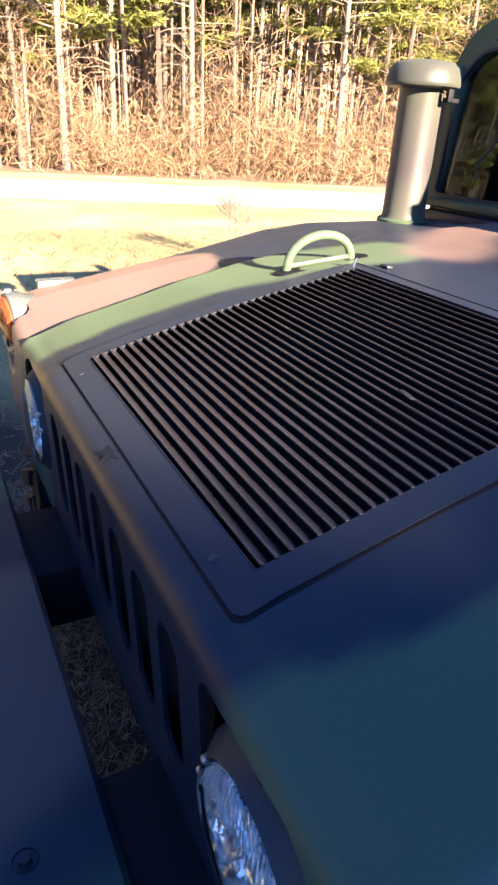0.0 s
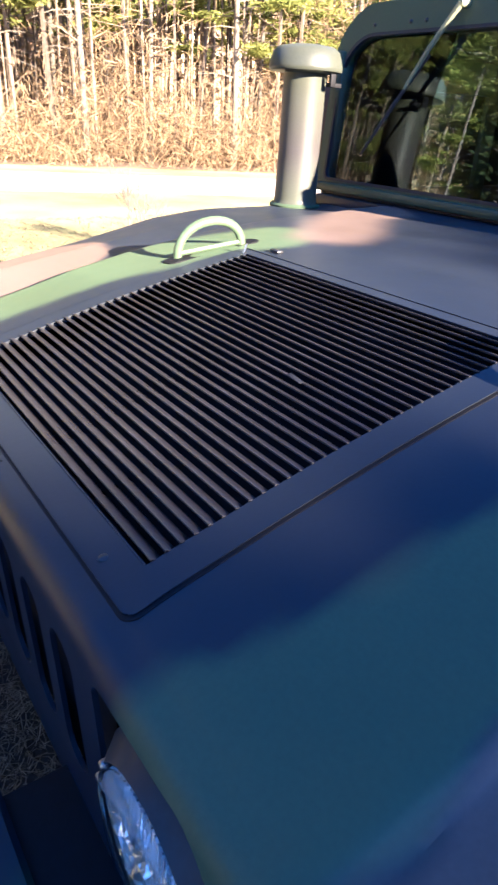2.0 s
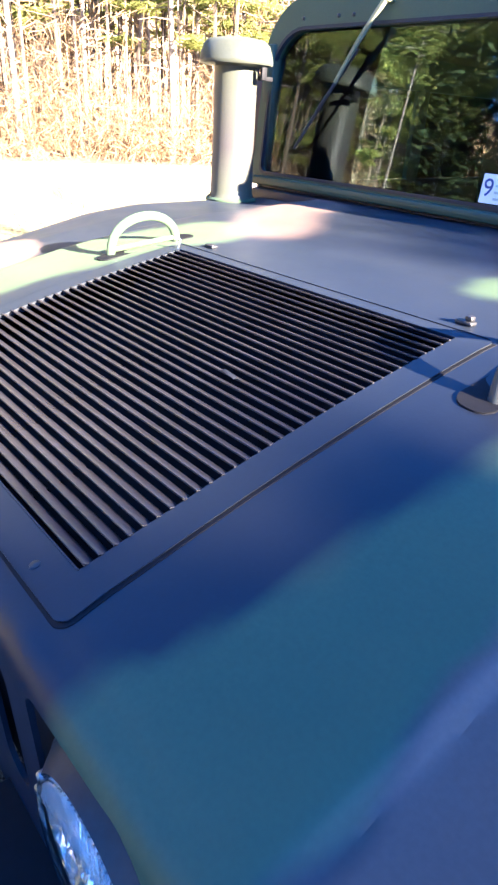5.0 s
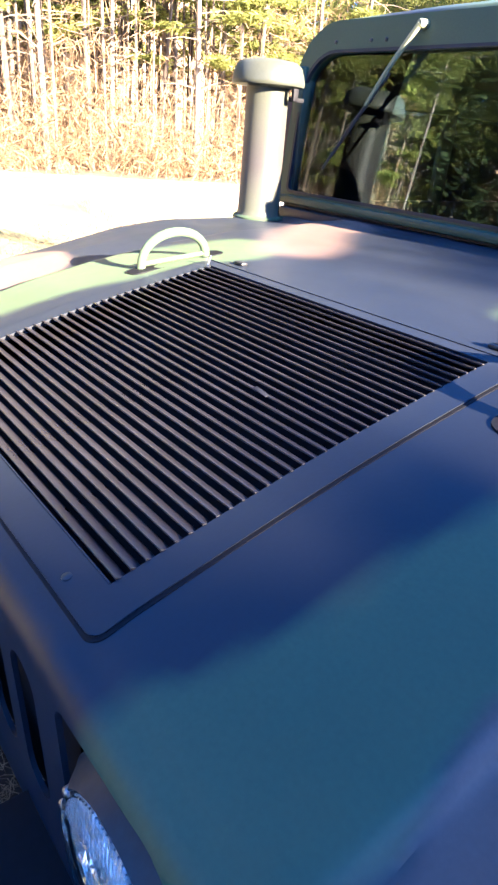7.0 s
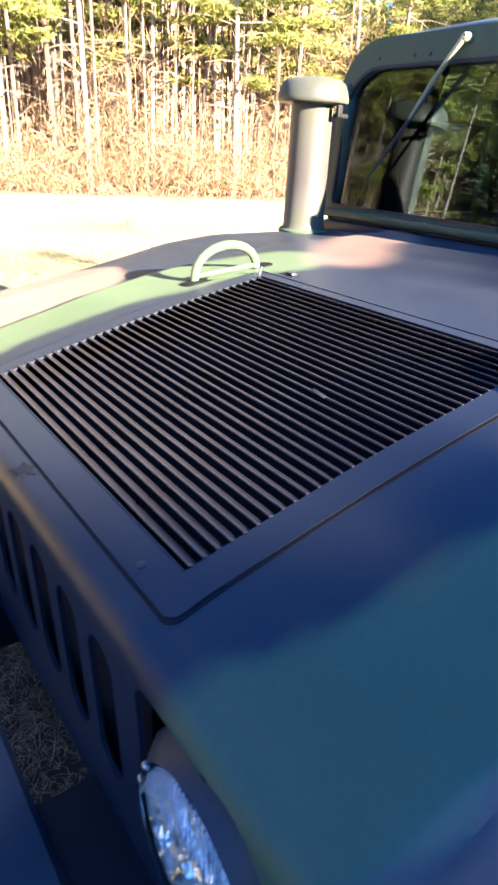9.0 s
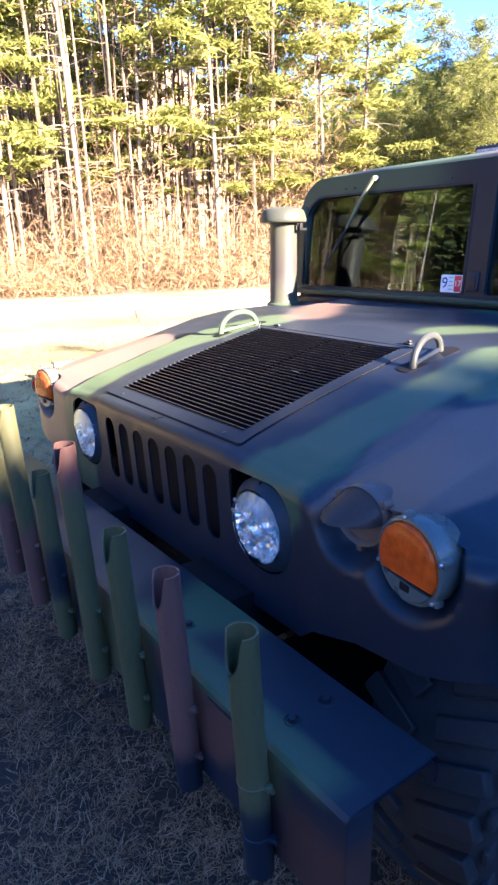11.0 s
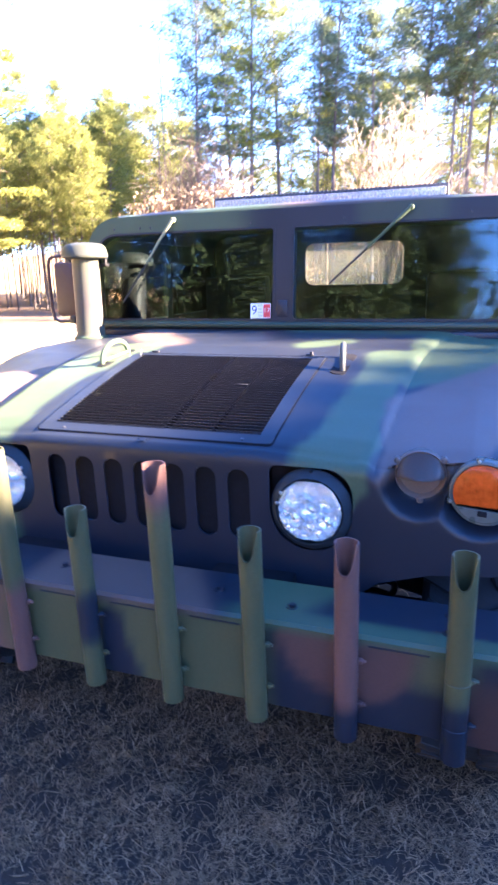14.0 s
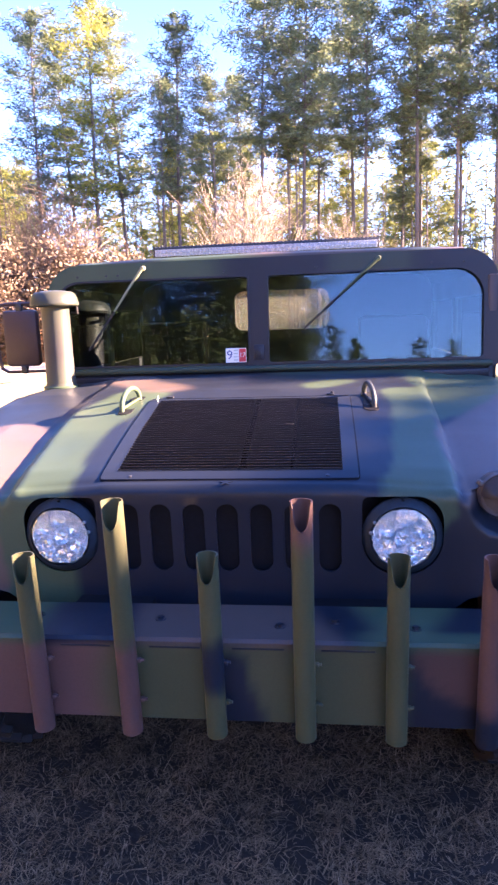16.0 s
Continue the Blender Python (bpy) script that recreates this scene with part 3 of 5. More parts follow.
tube(bm, [(-0.345, 0.712, hood_height(0.34, 0.712)), (-0.343, 0.718, hood_height(0.34, 0.71) + 0.022)], 0.0022, 6)
part("pin", bm, M_STEEL, truck)
# bead added on the rear part of the edge to carry a thin highlight
bm = bmesh.new()
tube(bm, [(0.3725, 0.30 + 0.43 * q / 14, hood_height(0.3725, 0.30 + 0.43 * q / 14) + 0.0006) for q in range(15)], 0.0012, 8)
part("edge_bead", bm, M_EDGE, truck, "thin dark bead added for the highlight along the vent panel's edge")

# lifting handles set in the hood
for s in (-1, 1):
    bm = bmesh.new()
    x = s * 0.442
    pts = [(x + s * 0.014, 0.617, 1.185)] + [(x + s * 0.014 * math.cos(a), 0.690 - 0.073 * math.cos(a), 1.211 + 0.009 * (1 - math.cos(a)) + 0.068 * math.sin(a) ** 0.8) for a in [math.pi * k / 14 for k in range(15)]] + [(x - s * 0.014, 0.763, 1.19)]
    tube(bm, pts, 0.0095, 12)
    h = part("lifting_handle", bm, M_CAMO, truck, "painted round-bar lifting handle", rule=GREEN * 1.35 if s < 0 else Vector((0.050, 0.055, 0.052)))
    bm = bmesh.new()
    o = [(a, b) for a, b in rounded(x - 0.024, x + 0.028, 0.580, 0.81, 0.022, 5)]
    vs = [bm.verts.new((a, b, hood_height(a, b) + 0.0025)) for a, b in o]
    bm.faces.new(vs)
    ext = bmesh.ops.extrude_face_region(bm, geom=bm.faces[:])
    bmesh.ops.translate(bm, vec=(0, 0, -0.006), verts=[v for v in ext["geom"] if isinstance(v, bmesh.types.BMVert)])
    part("recess", bm, M_DARK, h)
    bm = bmesh.new()
    tube(bm, [(x + s * 0.014, 0.617, hood_height(x, 0.617) + 0.008), (x - s * 0.014, 0.763, hood_height(x, 0.763) + 0.008)], 0.006, 8)
    part("cross_bar", bm, M_CAMO, h, rule=GREEN if s < 0 else BLACK * 2)


# headlights
def headlight(s):
    m = Matrix.Translation((s * LAMP_X, 0.065, LAMP_Z)) @ Matrix.Rotation(radians(90), 4, "X")
    bm = bmesh.new()
    prof = [(0.094, -0.085), (0.102, -0.032), (0.109, -0.026), (0.1115, -0.022), (0.111, -0.018), (0.1075, -0.016), (0.092, 0.001), (0.090, 0.004), (0.088, 0.003), (0.087, -0.03)]
    lathe(bm, prof, None, 240)
    for v in bm.verts:
        r = math.hypot(v.co.x, v.co.y)
        if 0.0915 < r < 0.108 and v.co.z > -0.0165:
            if int(math.degrees(math.atan2(v.co.y, v.co.x)) / 1.5 + 720.5) % 2:
                v.co.z += 0.0009
    ring = part("headlight", bm, M_RING, truck, "round sealed headlight with clear cut-glass lens in a ribbed dark ring", at=m, smooth=50)
    # silvered bowl of many small tilted facets
    bm = bmesh.new()
    rng = random.Random(7)
    step, num, grid = 0.0068, 13, {}
    for i in range(-num, num + 1):
        for j in range(-num, num + 1):
            x, y = step * (i + 0.5 * (j % 2)), step * j * 0.9
            r = math.hypot(x, y)
            if r < 0.089:
                f = min(1.0, 0.085 / max(r, 1e-6))
                grid[i, j] = bm.verts.new((x * f, y * f, (-0.013 + 0.016 * (r / 0.085) ** 4 + rng.uniform(-0.0034, 0.0034)) if r < 0.080 else 0.001))
    for (i, j), v in grid.items():
        o = j % 2
        for tri in (((i, j), (i + 1, j), (i + o, j + 1)), ((i, j), (i + o, j + 1), (i - 1 + o, j + 1))):
            if all(q in grid for q in tri):
                bm.faces.new([grid[q] for q in tri])
    part("bowl", bm, M_LEDS, ring, "silvered bowl", smooth=0)
    for k in range(7):
        bm = bmesh.new()
        a = 2 * math.pi * k / 6
        cx, cy = (0, 0) if k == 6 else (0.0515 * math.cos(a + 0.5), 0.0515 * math.sin(a + 0.5))
        lathe(bm, [(0.006, -0.012), (0.013, -0.010), (0.021, -0.005), (0.0252, 0.001)], Matrix.Translation((cx, cy, 0)), 11)
        for v in bm.verts:
            v.co += Vector((rng.uniform(-1, 1), rng.uniform(-1, 1), rng.uniform(-1, 1))) * 0.0016
        lathe(bm, [(0, -0.004), (0.005, -0.005), (0.007, -0.012)], Matrix.Translation((cx, cy, 0)), 10)
        part("reflector_cell", bm, M_LEDS, ring, "bright reflector cell", smooth=0)
    bm = bmesh.new()
    for k in range(27):
        x = -0.080 + 0.160 * k / 26
        h = math.sqrt(max(0.0, 0.083 ** 2 - x * x))
        if h > 0.012:
            tube(bm, [(x, h * 0.35, 0.0055), (x, h * 0.7, 0.005), (x, h, 0.003)], 0.0011, 5)
    part("flute", bm, M_LEDS, ring, "fine upright ribs moulded in the lens")
    bm = bmesh.new()
    lathe(bm, [(0.0875, 0.002), (0.0865, 0.007), (0.072, 0.011), (0.04, 0.014), (0, 0.015)], None, 48)
    part("lens", bm, M_LAMPGLASS, ring, "clear domed glass").visible_shadow = False
    for a in (90, 150, 170):
        r = 0.089 if a in (150, 170) else 0.103
        screw(ring, (r * math.cos(radians(a)) * s * (1 if a in (150, 170) else s), r * math.sin(radians(a)), 0.003 if r < 0.1 else -0.013), 0.005, M_STEEL if r < 0.1 else M_DARK)
    return ring


for s in (-1, 1):
    headlight(s)


# blackout lamps, turn signals, reflectors and markers
def face(x, y, z, yaw=0):
    return Matrix.Translation((x, y, z)) @ Matrix.Rotation(radians(yaw), 4, "Z") @ Matrix.Rotation(radians(90), 4, "X")


def blackout_lamp(s):
    brown = BROWN
    bm = bmesh.new()
    lathe(bm, [(0.0, -0.004), (0.050, -0.004), (0.056, 0.004), (0.0605, 0.006), (0.0625, 0.0), (0.0625, -0.022), (0.059, -0.03), (0.055, -0.055), (0.042, -0.085), (0.02, -0.10), (0, -0.10)], None, 32)
    lamp = part("blackout_lamp", bm, M_CAMO, truck, "hooded blackout driving lamp painted brown", rule=brown, at=face(s * 0.762, 0.116, 1.033, 4 * s))
    bm = bmesh.new()
    vs = []
    for r, fwd, flat, low in ((0.058, 0.004, 1.0, 0.0), (0.057, 0.028, 0.72, 0.002), (0.050, 0.056, 0.50, 0.006), (0.032, 0.080, 0.35, 0.010), (0.006, 0.100, 0.3, 0.013)):
        vs.append([bm.verts.new((r * math.cos(radians(t)), r * flat * math.sin(radians(t)) + low, fwd)) for t in range(0, 181, 12)])
    for p, q in zip(vs[:-1], vs[1:]):
        for k in range(len(p) - 1):
            bm.faces.new((p[k], p[k + 1], q[k + 1], q[k]))
    bmesh.ops.solidify(bm, geom=bm.faces[:], thickness=0.003)
    part("visor", bm, M_CAMO, lamp, rule=brown)
    for t in (35, 150, 270):
        bm = bmesh.new()
        box(bm, (0.066, 0, -0.008), (0.018, 0.016, 0.026), 0.005, None)
        bmesh.ops.transform(bm, matrix=Matrix.Rotation(radians(t), 4, "Z"), verts=bm.verts)
        part("lug", bm, M_CAMO, lamp, rule=brown)


blackout_lamp(1)
for s in (-1, 1):
    bm = bmesh.new()
    lathe(bm, [(0.070, 0.004), (0.074, 0.007), (0.079, 0.005), (0.081, 0.0), (0.081, -0.030), (0.076, -0.040), (0.072, -0.065), (0.06, -0.085), (0.03, -0.10), (0, -0.10)], None, 36)
    sig = part("turn_signal", bm, M_GREYOLIVE, truck, "round amber turn signal in an olive steel housing", at=face(s * 0.912, 0.085, 1.008, -7 * s))
    bm = bmesh.new()
    pts = []
    for k in range(25):
        a = radians(-28 + (180 + 56) * k / 24)
        pts.append((0.071 * math.cos(a), 0.071 * math.sin(a)))
    ringv = []
    for f, z in ((1, 0.004), (0.985, 0.010), (0.90, 0.0145), (0.5, 0.017)):
        ringv.append([bm.verts.new((x * f, (y - 0.012) * f + 0.012, z)) for x, y in pts])
    for a, b in zip(ringv[:-1], ringv[1:]):
        for k in range(25):
            bm.faces.new((a[k], a[(k + 1) % 25], b[(k + 1) % 25], b[k]))
    bm.faces.new(ringv[-1])
    part("amber_lens", bm, M_AMBER, sig, "glossy ribbed amber plastic lens")
    for x in (-0.046, -0.031, -0.016, 0.0, 0.016, 0.031, 0.046):
        bm = bmesh.new()
        top = math.sqrt(0.064 ** 2 - x * x)
        tube(bm, [(x, -0.024, 0.0125), (x, 0.01, 0.0160 - abs(x) * 0.02), (x, top * 0.8, 0.0145 - abs(x) * 0.02)], 0.0028, 8)
        part("lens_rib", bm, M_AMBER, sig)
    bm = bmesh.new()
    low = [(0.070 * math.cos(radians(a)), 0.070 * math.sin(radians(a))) for a in range(211, 330, 7)]
    fv = [bm.verts.new((x, y, 0.010)) for x, y in low]
    bm.faces.new(fv)
    ext = bmesh.ops.extrude_face_region(bm, geom=bm.faces[:])
    bmesh.ops.translate(bm, vec=(0, 0, -0.008), verts=[v for v in ext["geom"] if isinstance(v, bmesh.types.BMVert)])
    part("lower_plate", bm, M_GREYOLIVE, sig)
    bm = bmesh.new()
    box(bm, (0, -0.048, 0.0115), (0.022, 0.014, 0.003), 0.001)
    part("marker_slit", bm, M_DARK, sig)
    for a in (100, 200, 320, 20):
        bm = bmesh.new()
        box(bm, (0.081 * math.cos(radians(a)), 0.081 * math.sin(radians(a)), -0.006), (0.016, 0.016, 0.02), 0.004, None)
        part("lug", bm, M_GREYOLIVE, sig)
        screw(sig, (0.080 * math.cos(radians(a)), 0.080 * math.sin(radians(a)), 0.006), 0.004)
    bm = bmesh.new()
    lathe(bm, [(0.043, 0.0), (0.0435, 0.006), (0.041, 0.008), (0.039, 0.006)], None, 28)
    rf = part("reflector", bm, M_GREYOLIVE, truck, "round red reflector in a dull steel ring", at=face(s * 1.0885, 0.130, 0.993, 93 * s))
    bm = bmesh.new()
    lathe(bm, [(0, 0.008), (0.03, 0.007), (0.038, 0.005), (0.0385, -0.006)], None, 28)
    part("red_lens", bm, M_RED, rf)
    for y in (0.056, -0.056):
        screw(rf, (0, y, 0.002), 0.006)
    m = Matrix.Translation((s * 1.10, 0.24, 1.046)) @ Matrix.Rotation(radians(90 * s), 4, "Z")
    bm = bmesh.new()
    box(bm, (0, 0.008, 0), (0.105, 0.022, 0.058), 0.006)
    box(bm, (0, -0.008, 0.024), (0.108, 0.02, 0.012), 0.005)
    mk = part("side_marker", bm, M_GREYOLIVE, truck, "small amber side marker under a metal hood", at=m)
    bm = bmesh.new()
    box(bm, (0.008 * s, -0.010, -0.004), (0.062, 0.022, 0.034), 0.007)
    part("amber_lens", bm, M_AMBER, mk)
    screw(mk, (-0.038 * s, -0.006, -0.004), 0.006, None, Matrix.Rotation(radians(90), 4, "X"))


# bumper with rod holders; warm front light is put into its green and brown
LIT_GREEN, LIT_BROWN = Vector((0.068, 0.070, 0.030)), Vector((0.105, 0.057, 0.044))


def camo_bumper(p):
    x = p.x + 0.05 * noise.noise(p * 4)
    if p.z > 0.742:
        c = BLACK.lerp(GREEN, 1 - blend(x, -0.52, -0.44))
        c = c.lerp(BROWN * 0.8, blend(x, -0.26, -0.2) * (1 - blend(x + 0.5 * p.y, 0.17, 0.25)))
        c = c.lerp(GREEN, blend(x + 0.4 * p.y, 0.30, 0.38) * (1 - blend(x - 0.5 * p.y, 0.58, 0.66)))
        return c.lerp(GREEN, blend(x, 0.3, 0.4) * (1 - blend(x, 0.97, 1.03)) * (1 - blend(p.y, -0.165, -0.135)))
    c = LIT_GREEN.lerp(LIT_BROWN, 1 - blend(x, -0.34, -0.22))
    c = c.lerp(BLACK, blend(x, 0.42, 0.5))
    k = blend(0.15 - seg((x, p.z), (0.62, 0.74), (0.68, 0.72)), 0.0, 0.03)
    c = c.lerp(LIT_BROWN * 0.7, k)
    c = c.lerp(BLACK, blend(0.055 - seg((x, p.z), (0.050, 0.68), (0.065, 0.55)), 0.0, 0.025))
    c = c.lerp(LIT_GREEN, blend(x, 0.78, 0.84) * (1 - blend(x, 0.90, 0.95)) * blend(p.z, 0.62, 0.68))
    return c.lerp(LIT_BROWN * 0.45, blend(x, 0.88, 0.95) * (1 - blend(p.z, 0.66, 0.72)))


bm = bmesh.new()
sec = [(-0.207, 0.535), (-0.207, 0.747), (-0.199, 0.755), (-0.008, 0.755), (0.0, 0.747), (0.0, 0.70)]
sec2 = sec + [(y - 0.008 if y > -0.1 else y + 0.008, z - (0.008 if z > 0.72 else 0)) for y, z in sec[::-1]]
cols = []
for i in range(91):
    x = -1.06 + 2.12 * i / 90
    cols.append([bm.verts.new((x, y, z)) for y, z in sec2])
for a, b in zip(cols[:-1], cols[1:]):
    for k in range(len(sec2)):
        bm.faces.new((a[k], a[(k + 1) % len(sec2)], b[(k + 1) % len(sec2)], b[k]))
for x in (-1.06, 1.06):
    box(bm, (x - math.copysign(0.004, x), -0.178, 0.643), (0.008, 0.056, 0.214), 0.002)
bmesh.ops.subdivide_edges(bm, edges=[e for e in bm.edges if abs(e.verts[0].co.x - e.verts[1].co.x) < 1e-5 and e.calc_length() > 0.12], cuts=8, use_grid_fill=True)
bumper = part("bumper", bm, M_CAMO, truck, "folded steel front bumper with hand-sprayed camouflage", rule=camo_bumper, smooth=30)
for x, y in ((-0.86, -0.14), (-0.86, -0.06), (-0.5, -0.09), (-0.16, -0.1), (0.16, -0.13), (0.5, -0.13), (0.86, -0.14), (0.30, -0.1), (0.86, -0.06)):
    bm = bmesh.new()
    lathe(bm, [(0, 0.008), (0.008, 0.008), (0.009, 0.0)], None, 6)
    lathe(bm, [(0.014, 0.002), (0.015, 0.0)], None, 14)
    part("bolt", bm, M_CAMO, bumper, rule=BLACK, at=Matrix.Translation((x, y, 0.755)))
for x in (-0.33, 0.11, 0.33, 0.76, -0.1):
    bm = bmesh.new()
    box(bm, (x, -0.2075, 0.733), (0.13, 0.004, 0.004), 0.001)
    part("weld_line", bm, M_CAMO, bumper, rule=BLACK)

TUBES = [(-0.446, 0.992, (LIT_GREEN, LIT_BROWN, 0.76, LIT_BROWN, 0.5)), (-0.213, 1.129, (LIT_GREEN, LIT_BROWN, 0.76, LIT_BROWN, 0.5)), (0.004, 0.997, (LIT_GREEN, BLACK, 0.77, LIT_GREEN, 0.64)),
         (0.225, 1.127, (LIT_BROWN, LIT_GREEN, 1.02, LIT_GREEN, 0.6)), (0.443, 0.995, (LIT_GREEN, LIT_GREEN, 0.8, LIT_GREEN, 0.6)), (0.654, 0.993, (LIT_BROWN, LIT_BROWN, 0.8, BLACK, 0.60)), (0.884, 0.995, (LIT_GREEN, LIT_GREEN, 0.8, BLACK, 0.66))]
for x, top, (c1, c2, za, c3, zb) in TUBES:
    bm = bmesh.new()
    n = 36
    ro, ri = 0.0258, 0.0228
    zs = [0.515 + (top - 0.515) * k / 22 for k in range(23)]

    def edge(a):
        d = abs(((a - 270 + 180) % 360) - 180)
        return top - (0.066 * (1 - (d / 52) ** 2.2) ** 0.6 if d < 52 else 0)

    grid = []
    for r in (ro, ri):
        rows = []
        for z in zs:
            rows.append([bm.verts.new((x + r * math.cos(2 * math.pi * i / n), -0.2335 - 0.05 * (z - 0.52) + r * math.sin(2 * math.pi * i / n), min(z, edge(360 * i / n)))) for i in range(n)])
        grid.append(rows)
    for k in range(22):
        for i in range(n):
            j = (i + 1) % n
            bm.faces.new((grid[0][k][i], grid[0][k][j], grid[0][k + 1][j], grid[0][k + 1][i]))
            bm.faces.new((grid[1][k][j], grid[1][k][i], grid[1][k + 1][i], grid[1][k + 1][j]))
    for i in range(n):
        j = (i + 1) % n
        bm.faces.new((grid[0][22][i], grid[0][22][j], grid[1][22][j], grid[1][22][i]))
        bm.faces.new((grid[0][0][j], grid[0][0][i], grid[1][0][i], grid[1][0][j]))
    bmesh.ops.remove_doubles(bm, verts=bm.verts, dist=1e-5)

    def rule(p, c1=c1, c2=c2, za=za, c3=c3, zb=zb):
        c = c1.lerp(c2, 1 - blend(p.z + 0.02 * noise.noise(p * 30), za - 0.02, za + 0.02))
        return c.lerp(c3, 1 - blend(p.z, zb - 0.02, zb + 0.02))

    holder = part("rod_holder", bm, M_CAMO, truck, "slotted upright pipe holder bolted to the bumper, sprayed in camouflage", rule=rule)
    for z in (0.71, 0.60):
        bm = bmesh.new()
        if x > 0.8:
            lathe(bm, [(0.0258, -0.003), (0.0272, -0.002), (0.0272, 0.002), (0.0258, 0.003)], None, 24)
        box(bm, (0.029, 0.010, 0), (0.010, 0.014, 0.010), 0.002)
        lathe(bm, [(0, 0.010), (0.004, 0.009), (0.0045, 0.0)], Matrix.Translation((0.032, 0.010, 0)) @ Matrix.Rotation(radians(90), 4, "Y"), 8)
        part("clamp", bm, M_CAMO, holder, rule=rule, at=Matrix.Translation((x, -0.2335 - 0.05 * (z - 0.52), z)))


# wheels
def wheel(x, y):
    s = 1 if x > 0 else -1
    at = Matrix.Translation((x, y, 0.462)) @ Matrix.Rotation(radians(90 * s), 4, "Y")
    bm = bmesh.new()
    prof = [(0.215, -0.12), (0.26, -0.150), (0.36, -0.160), (0.425, -0.152), (0.450, -0.135), (0.456, -0.06), (0.457, 0.06), (0.450, 0.135), (0.425, 0.152), (0.36, 0.160), (0.26, 0.150), (0.215, 0.12), (0.215, -0.12)]
    lathe(bm, prof, None, 56)
    w = part("wheel", bm, M_TYRE, truck, "big off-road tyre with chunky tread lugs", at=at)
    bm = bmesh.new()
    for k in range(32):
        for side in (-1, 1):
            a = 2 * math.pi * (k + (0.5 if side > 0 else 0)) / 32
            m = Matrix.Rotation(a, 4, "Z") @ Matrix.Translation((0.458, 0, side * 0.085)) @ Matrix.Rotation(radians(24 * side), 4, "X")
            box(bm, (0, 0, 0), (0.030, 0.046, 0.135), 0.004, None, 1)
            bm.verts.ensure_lookup_table()
            vs = bm.verts[-24:]
            bmesh.ops.transform(bm, matrix=m, verts=vs)
    for k in range(32):
        a = 2 * math.pi * k / 32
        box(bm, (0, 0, 0), (0.060 if k % 2 else 0.04, 0.036, 0.016), 0.004, None, 1)
        bm.verts.ensure_lookup_table()
        bmesh.ops.transform(bm, matrix=Matrix.Rotation(a, 4, "Z") @ Matrix.Translation((0.418, 0, 0.153)) @ Matrix.Rotation(radians(-14), 4, "Y"), verts=bm.verts[-24:])
    part("tread", bm, M_TYRE, w)
    bm = bmesh.new()
    lathe(bm, [(0.225, 0.13), (0.215, 0.115), (0.20, 0.09), (0.17, 0.06), (0.10, 0.07), (0.09, 0.11), (0.05, 0.13), (0, 0.13)], None, 32)
    part("rim", bm, M_CAMO, w, "dark-painted steel rim", rule=BLACK)
    for k in range(8):
        screw(w, (0.14 * math.cos(k * math.pi / 4), 0.14 * math.sin(k * math.pi / 4), 0.066), 0.012, M_BLACK, None, 0.014)


for x in (-0.93, 0.93):
    for y in (0.56, 3.86):
        wheel(x, y)

# chassis: rails, axle housing, skid plate, springs
for s in (-1, 1):
    bm = bmesh.new()
    box(bm, (s * 0.38, 2.2, 0.62), (0.08, 4.4, 0.14), 0.008)
    part("frame_rail", bm, M_DARK, truck)
    bm = bmesh.new()
    tube(bm, [(s * 0.42, 0.50, 0.62), (s * 0.80, 0.56, 0.50)], 0.035, 10)
    part("suspension_arm", bm, M_DARK, truck)
    # plate added to keep the gap under the nose dark
    bm = bmesh.new()
    box(bm, (s * 0.59, 0.26, 0.50), (0.38, 0.40, 0.045), 0.012)
    for q in (0.12, 0.40):
        box(bm, (s * 0.50, q, 0.535), (0.14, 0.05, 0.05), 0.01)
    part("gap_plate", bm, M_DARK, truck, "dark plate added to close the gap under the hood")
    bm = bmesh.new()
    tube(bm, [(s * 0.62 + 0.055 * math.cos(k * 0.6), 0.42 + 0.055 * math.sin(k * 0.6), 0.50 + 0.0055 * k) for k in range(60)], 0.011, 8)
    part("spring", bm, M_DARK, truck)
    bm = bmesh.new()
    box(bm, (s * 0.335, 0.03, 0.672), (0.23, 0.34, 0.13), 0.006)
    part("bumper_bracket", bm, M_DARK, truck)
    bm = bmesh.new()
    n = 26
    ra, rb = [], []
    for k in range(n + 1):
        a = radians(42) + (math.pi - radians(42)) * k / n
        ra.append(bm.verts.new((s * 0.62, 0.56 - 0.56 * math.cos(a), 0.46 + 0.56 * math.sin(a))))
        rb.append(bm.verts.new((s * 1.07, 0.56 - 0.56 * math.cos(a), 0.46 + 0.56 * math.sin(a))))
    for k in range(n):
        bm.faces.new((ra[k], ra[k + 1], rb[k + 1], rb[k]))
    bmesh.ops.solidify(bm, geom=bm.faces[:], thickness=0.006)
    part("wheel_housing", bm, M_DARK, truck)
bm = bmesh.new()
box(bm, (0, 0.7, 0.52), (0.8, 0.9, 0.05), 0.01)
box(bm, (0, 0.9, 0.8), (1.0, 0.9, 0.5), 0.03)
part("engine", bm, M_DARK, truck)


# intake stack
bm = bmesh.new()
SX, SY = -0.985, 1.352
lathe(bm, [(0.078, 1.20), (0.0775, 1.236), (0.073, 1.24), (0.069, 1.26), (0.066, 1.40), (0.066, 1.62), (0.07, 1.64)], Matrix.Translation((SX, SY, 0)), 40)
stack = part("air_intake", bm, M_CAMO, truck, "tall round air intake stack with a mushroom cap",
             rule=lambda p: Vector((0.062, 0.066, 0.044)).lerp(Vector((0.046, 0.042, 0.040)), blend(p.z + 0.1 * noise.noise(p * 6), 1.26, 1.34) * (1 - blend(p.z, 1.56, 1.62))))
bm = bmesh.new()
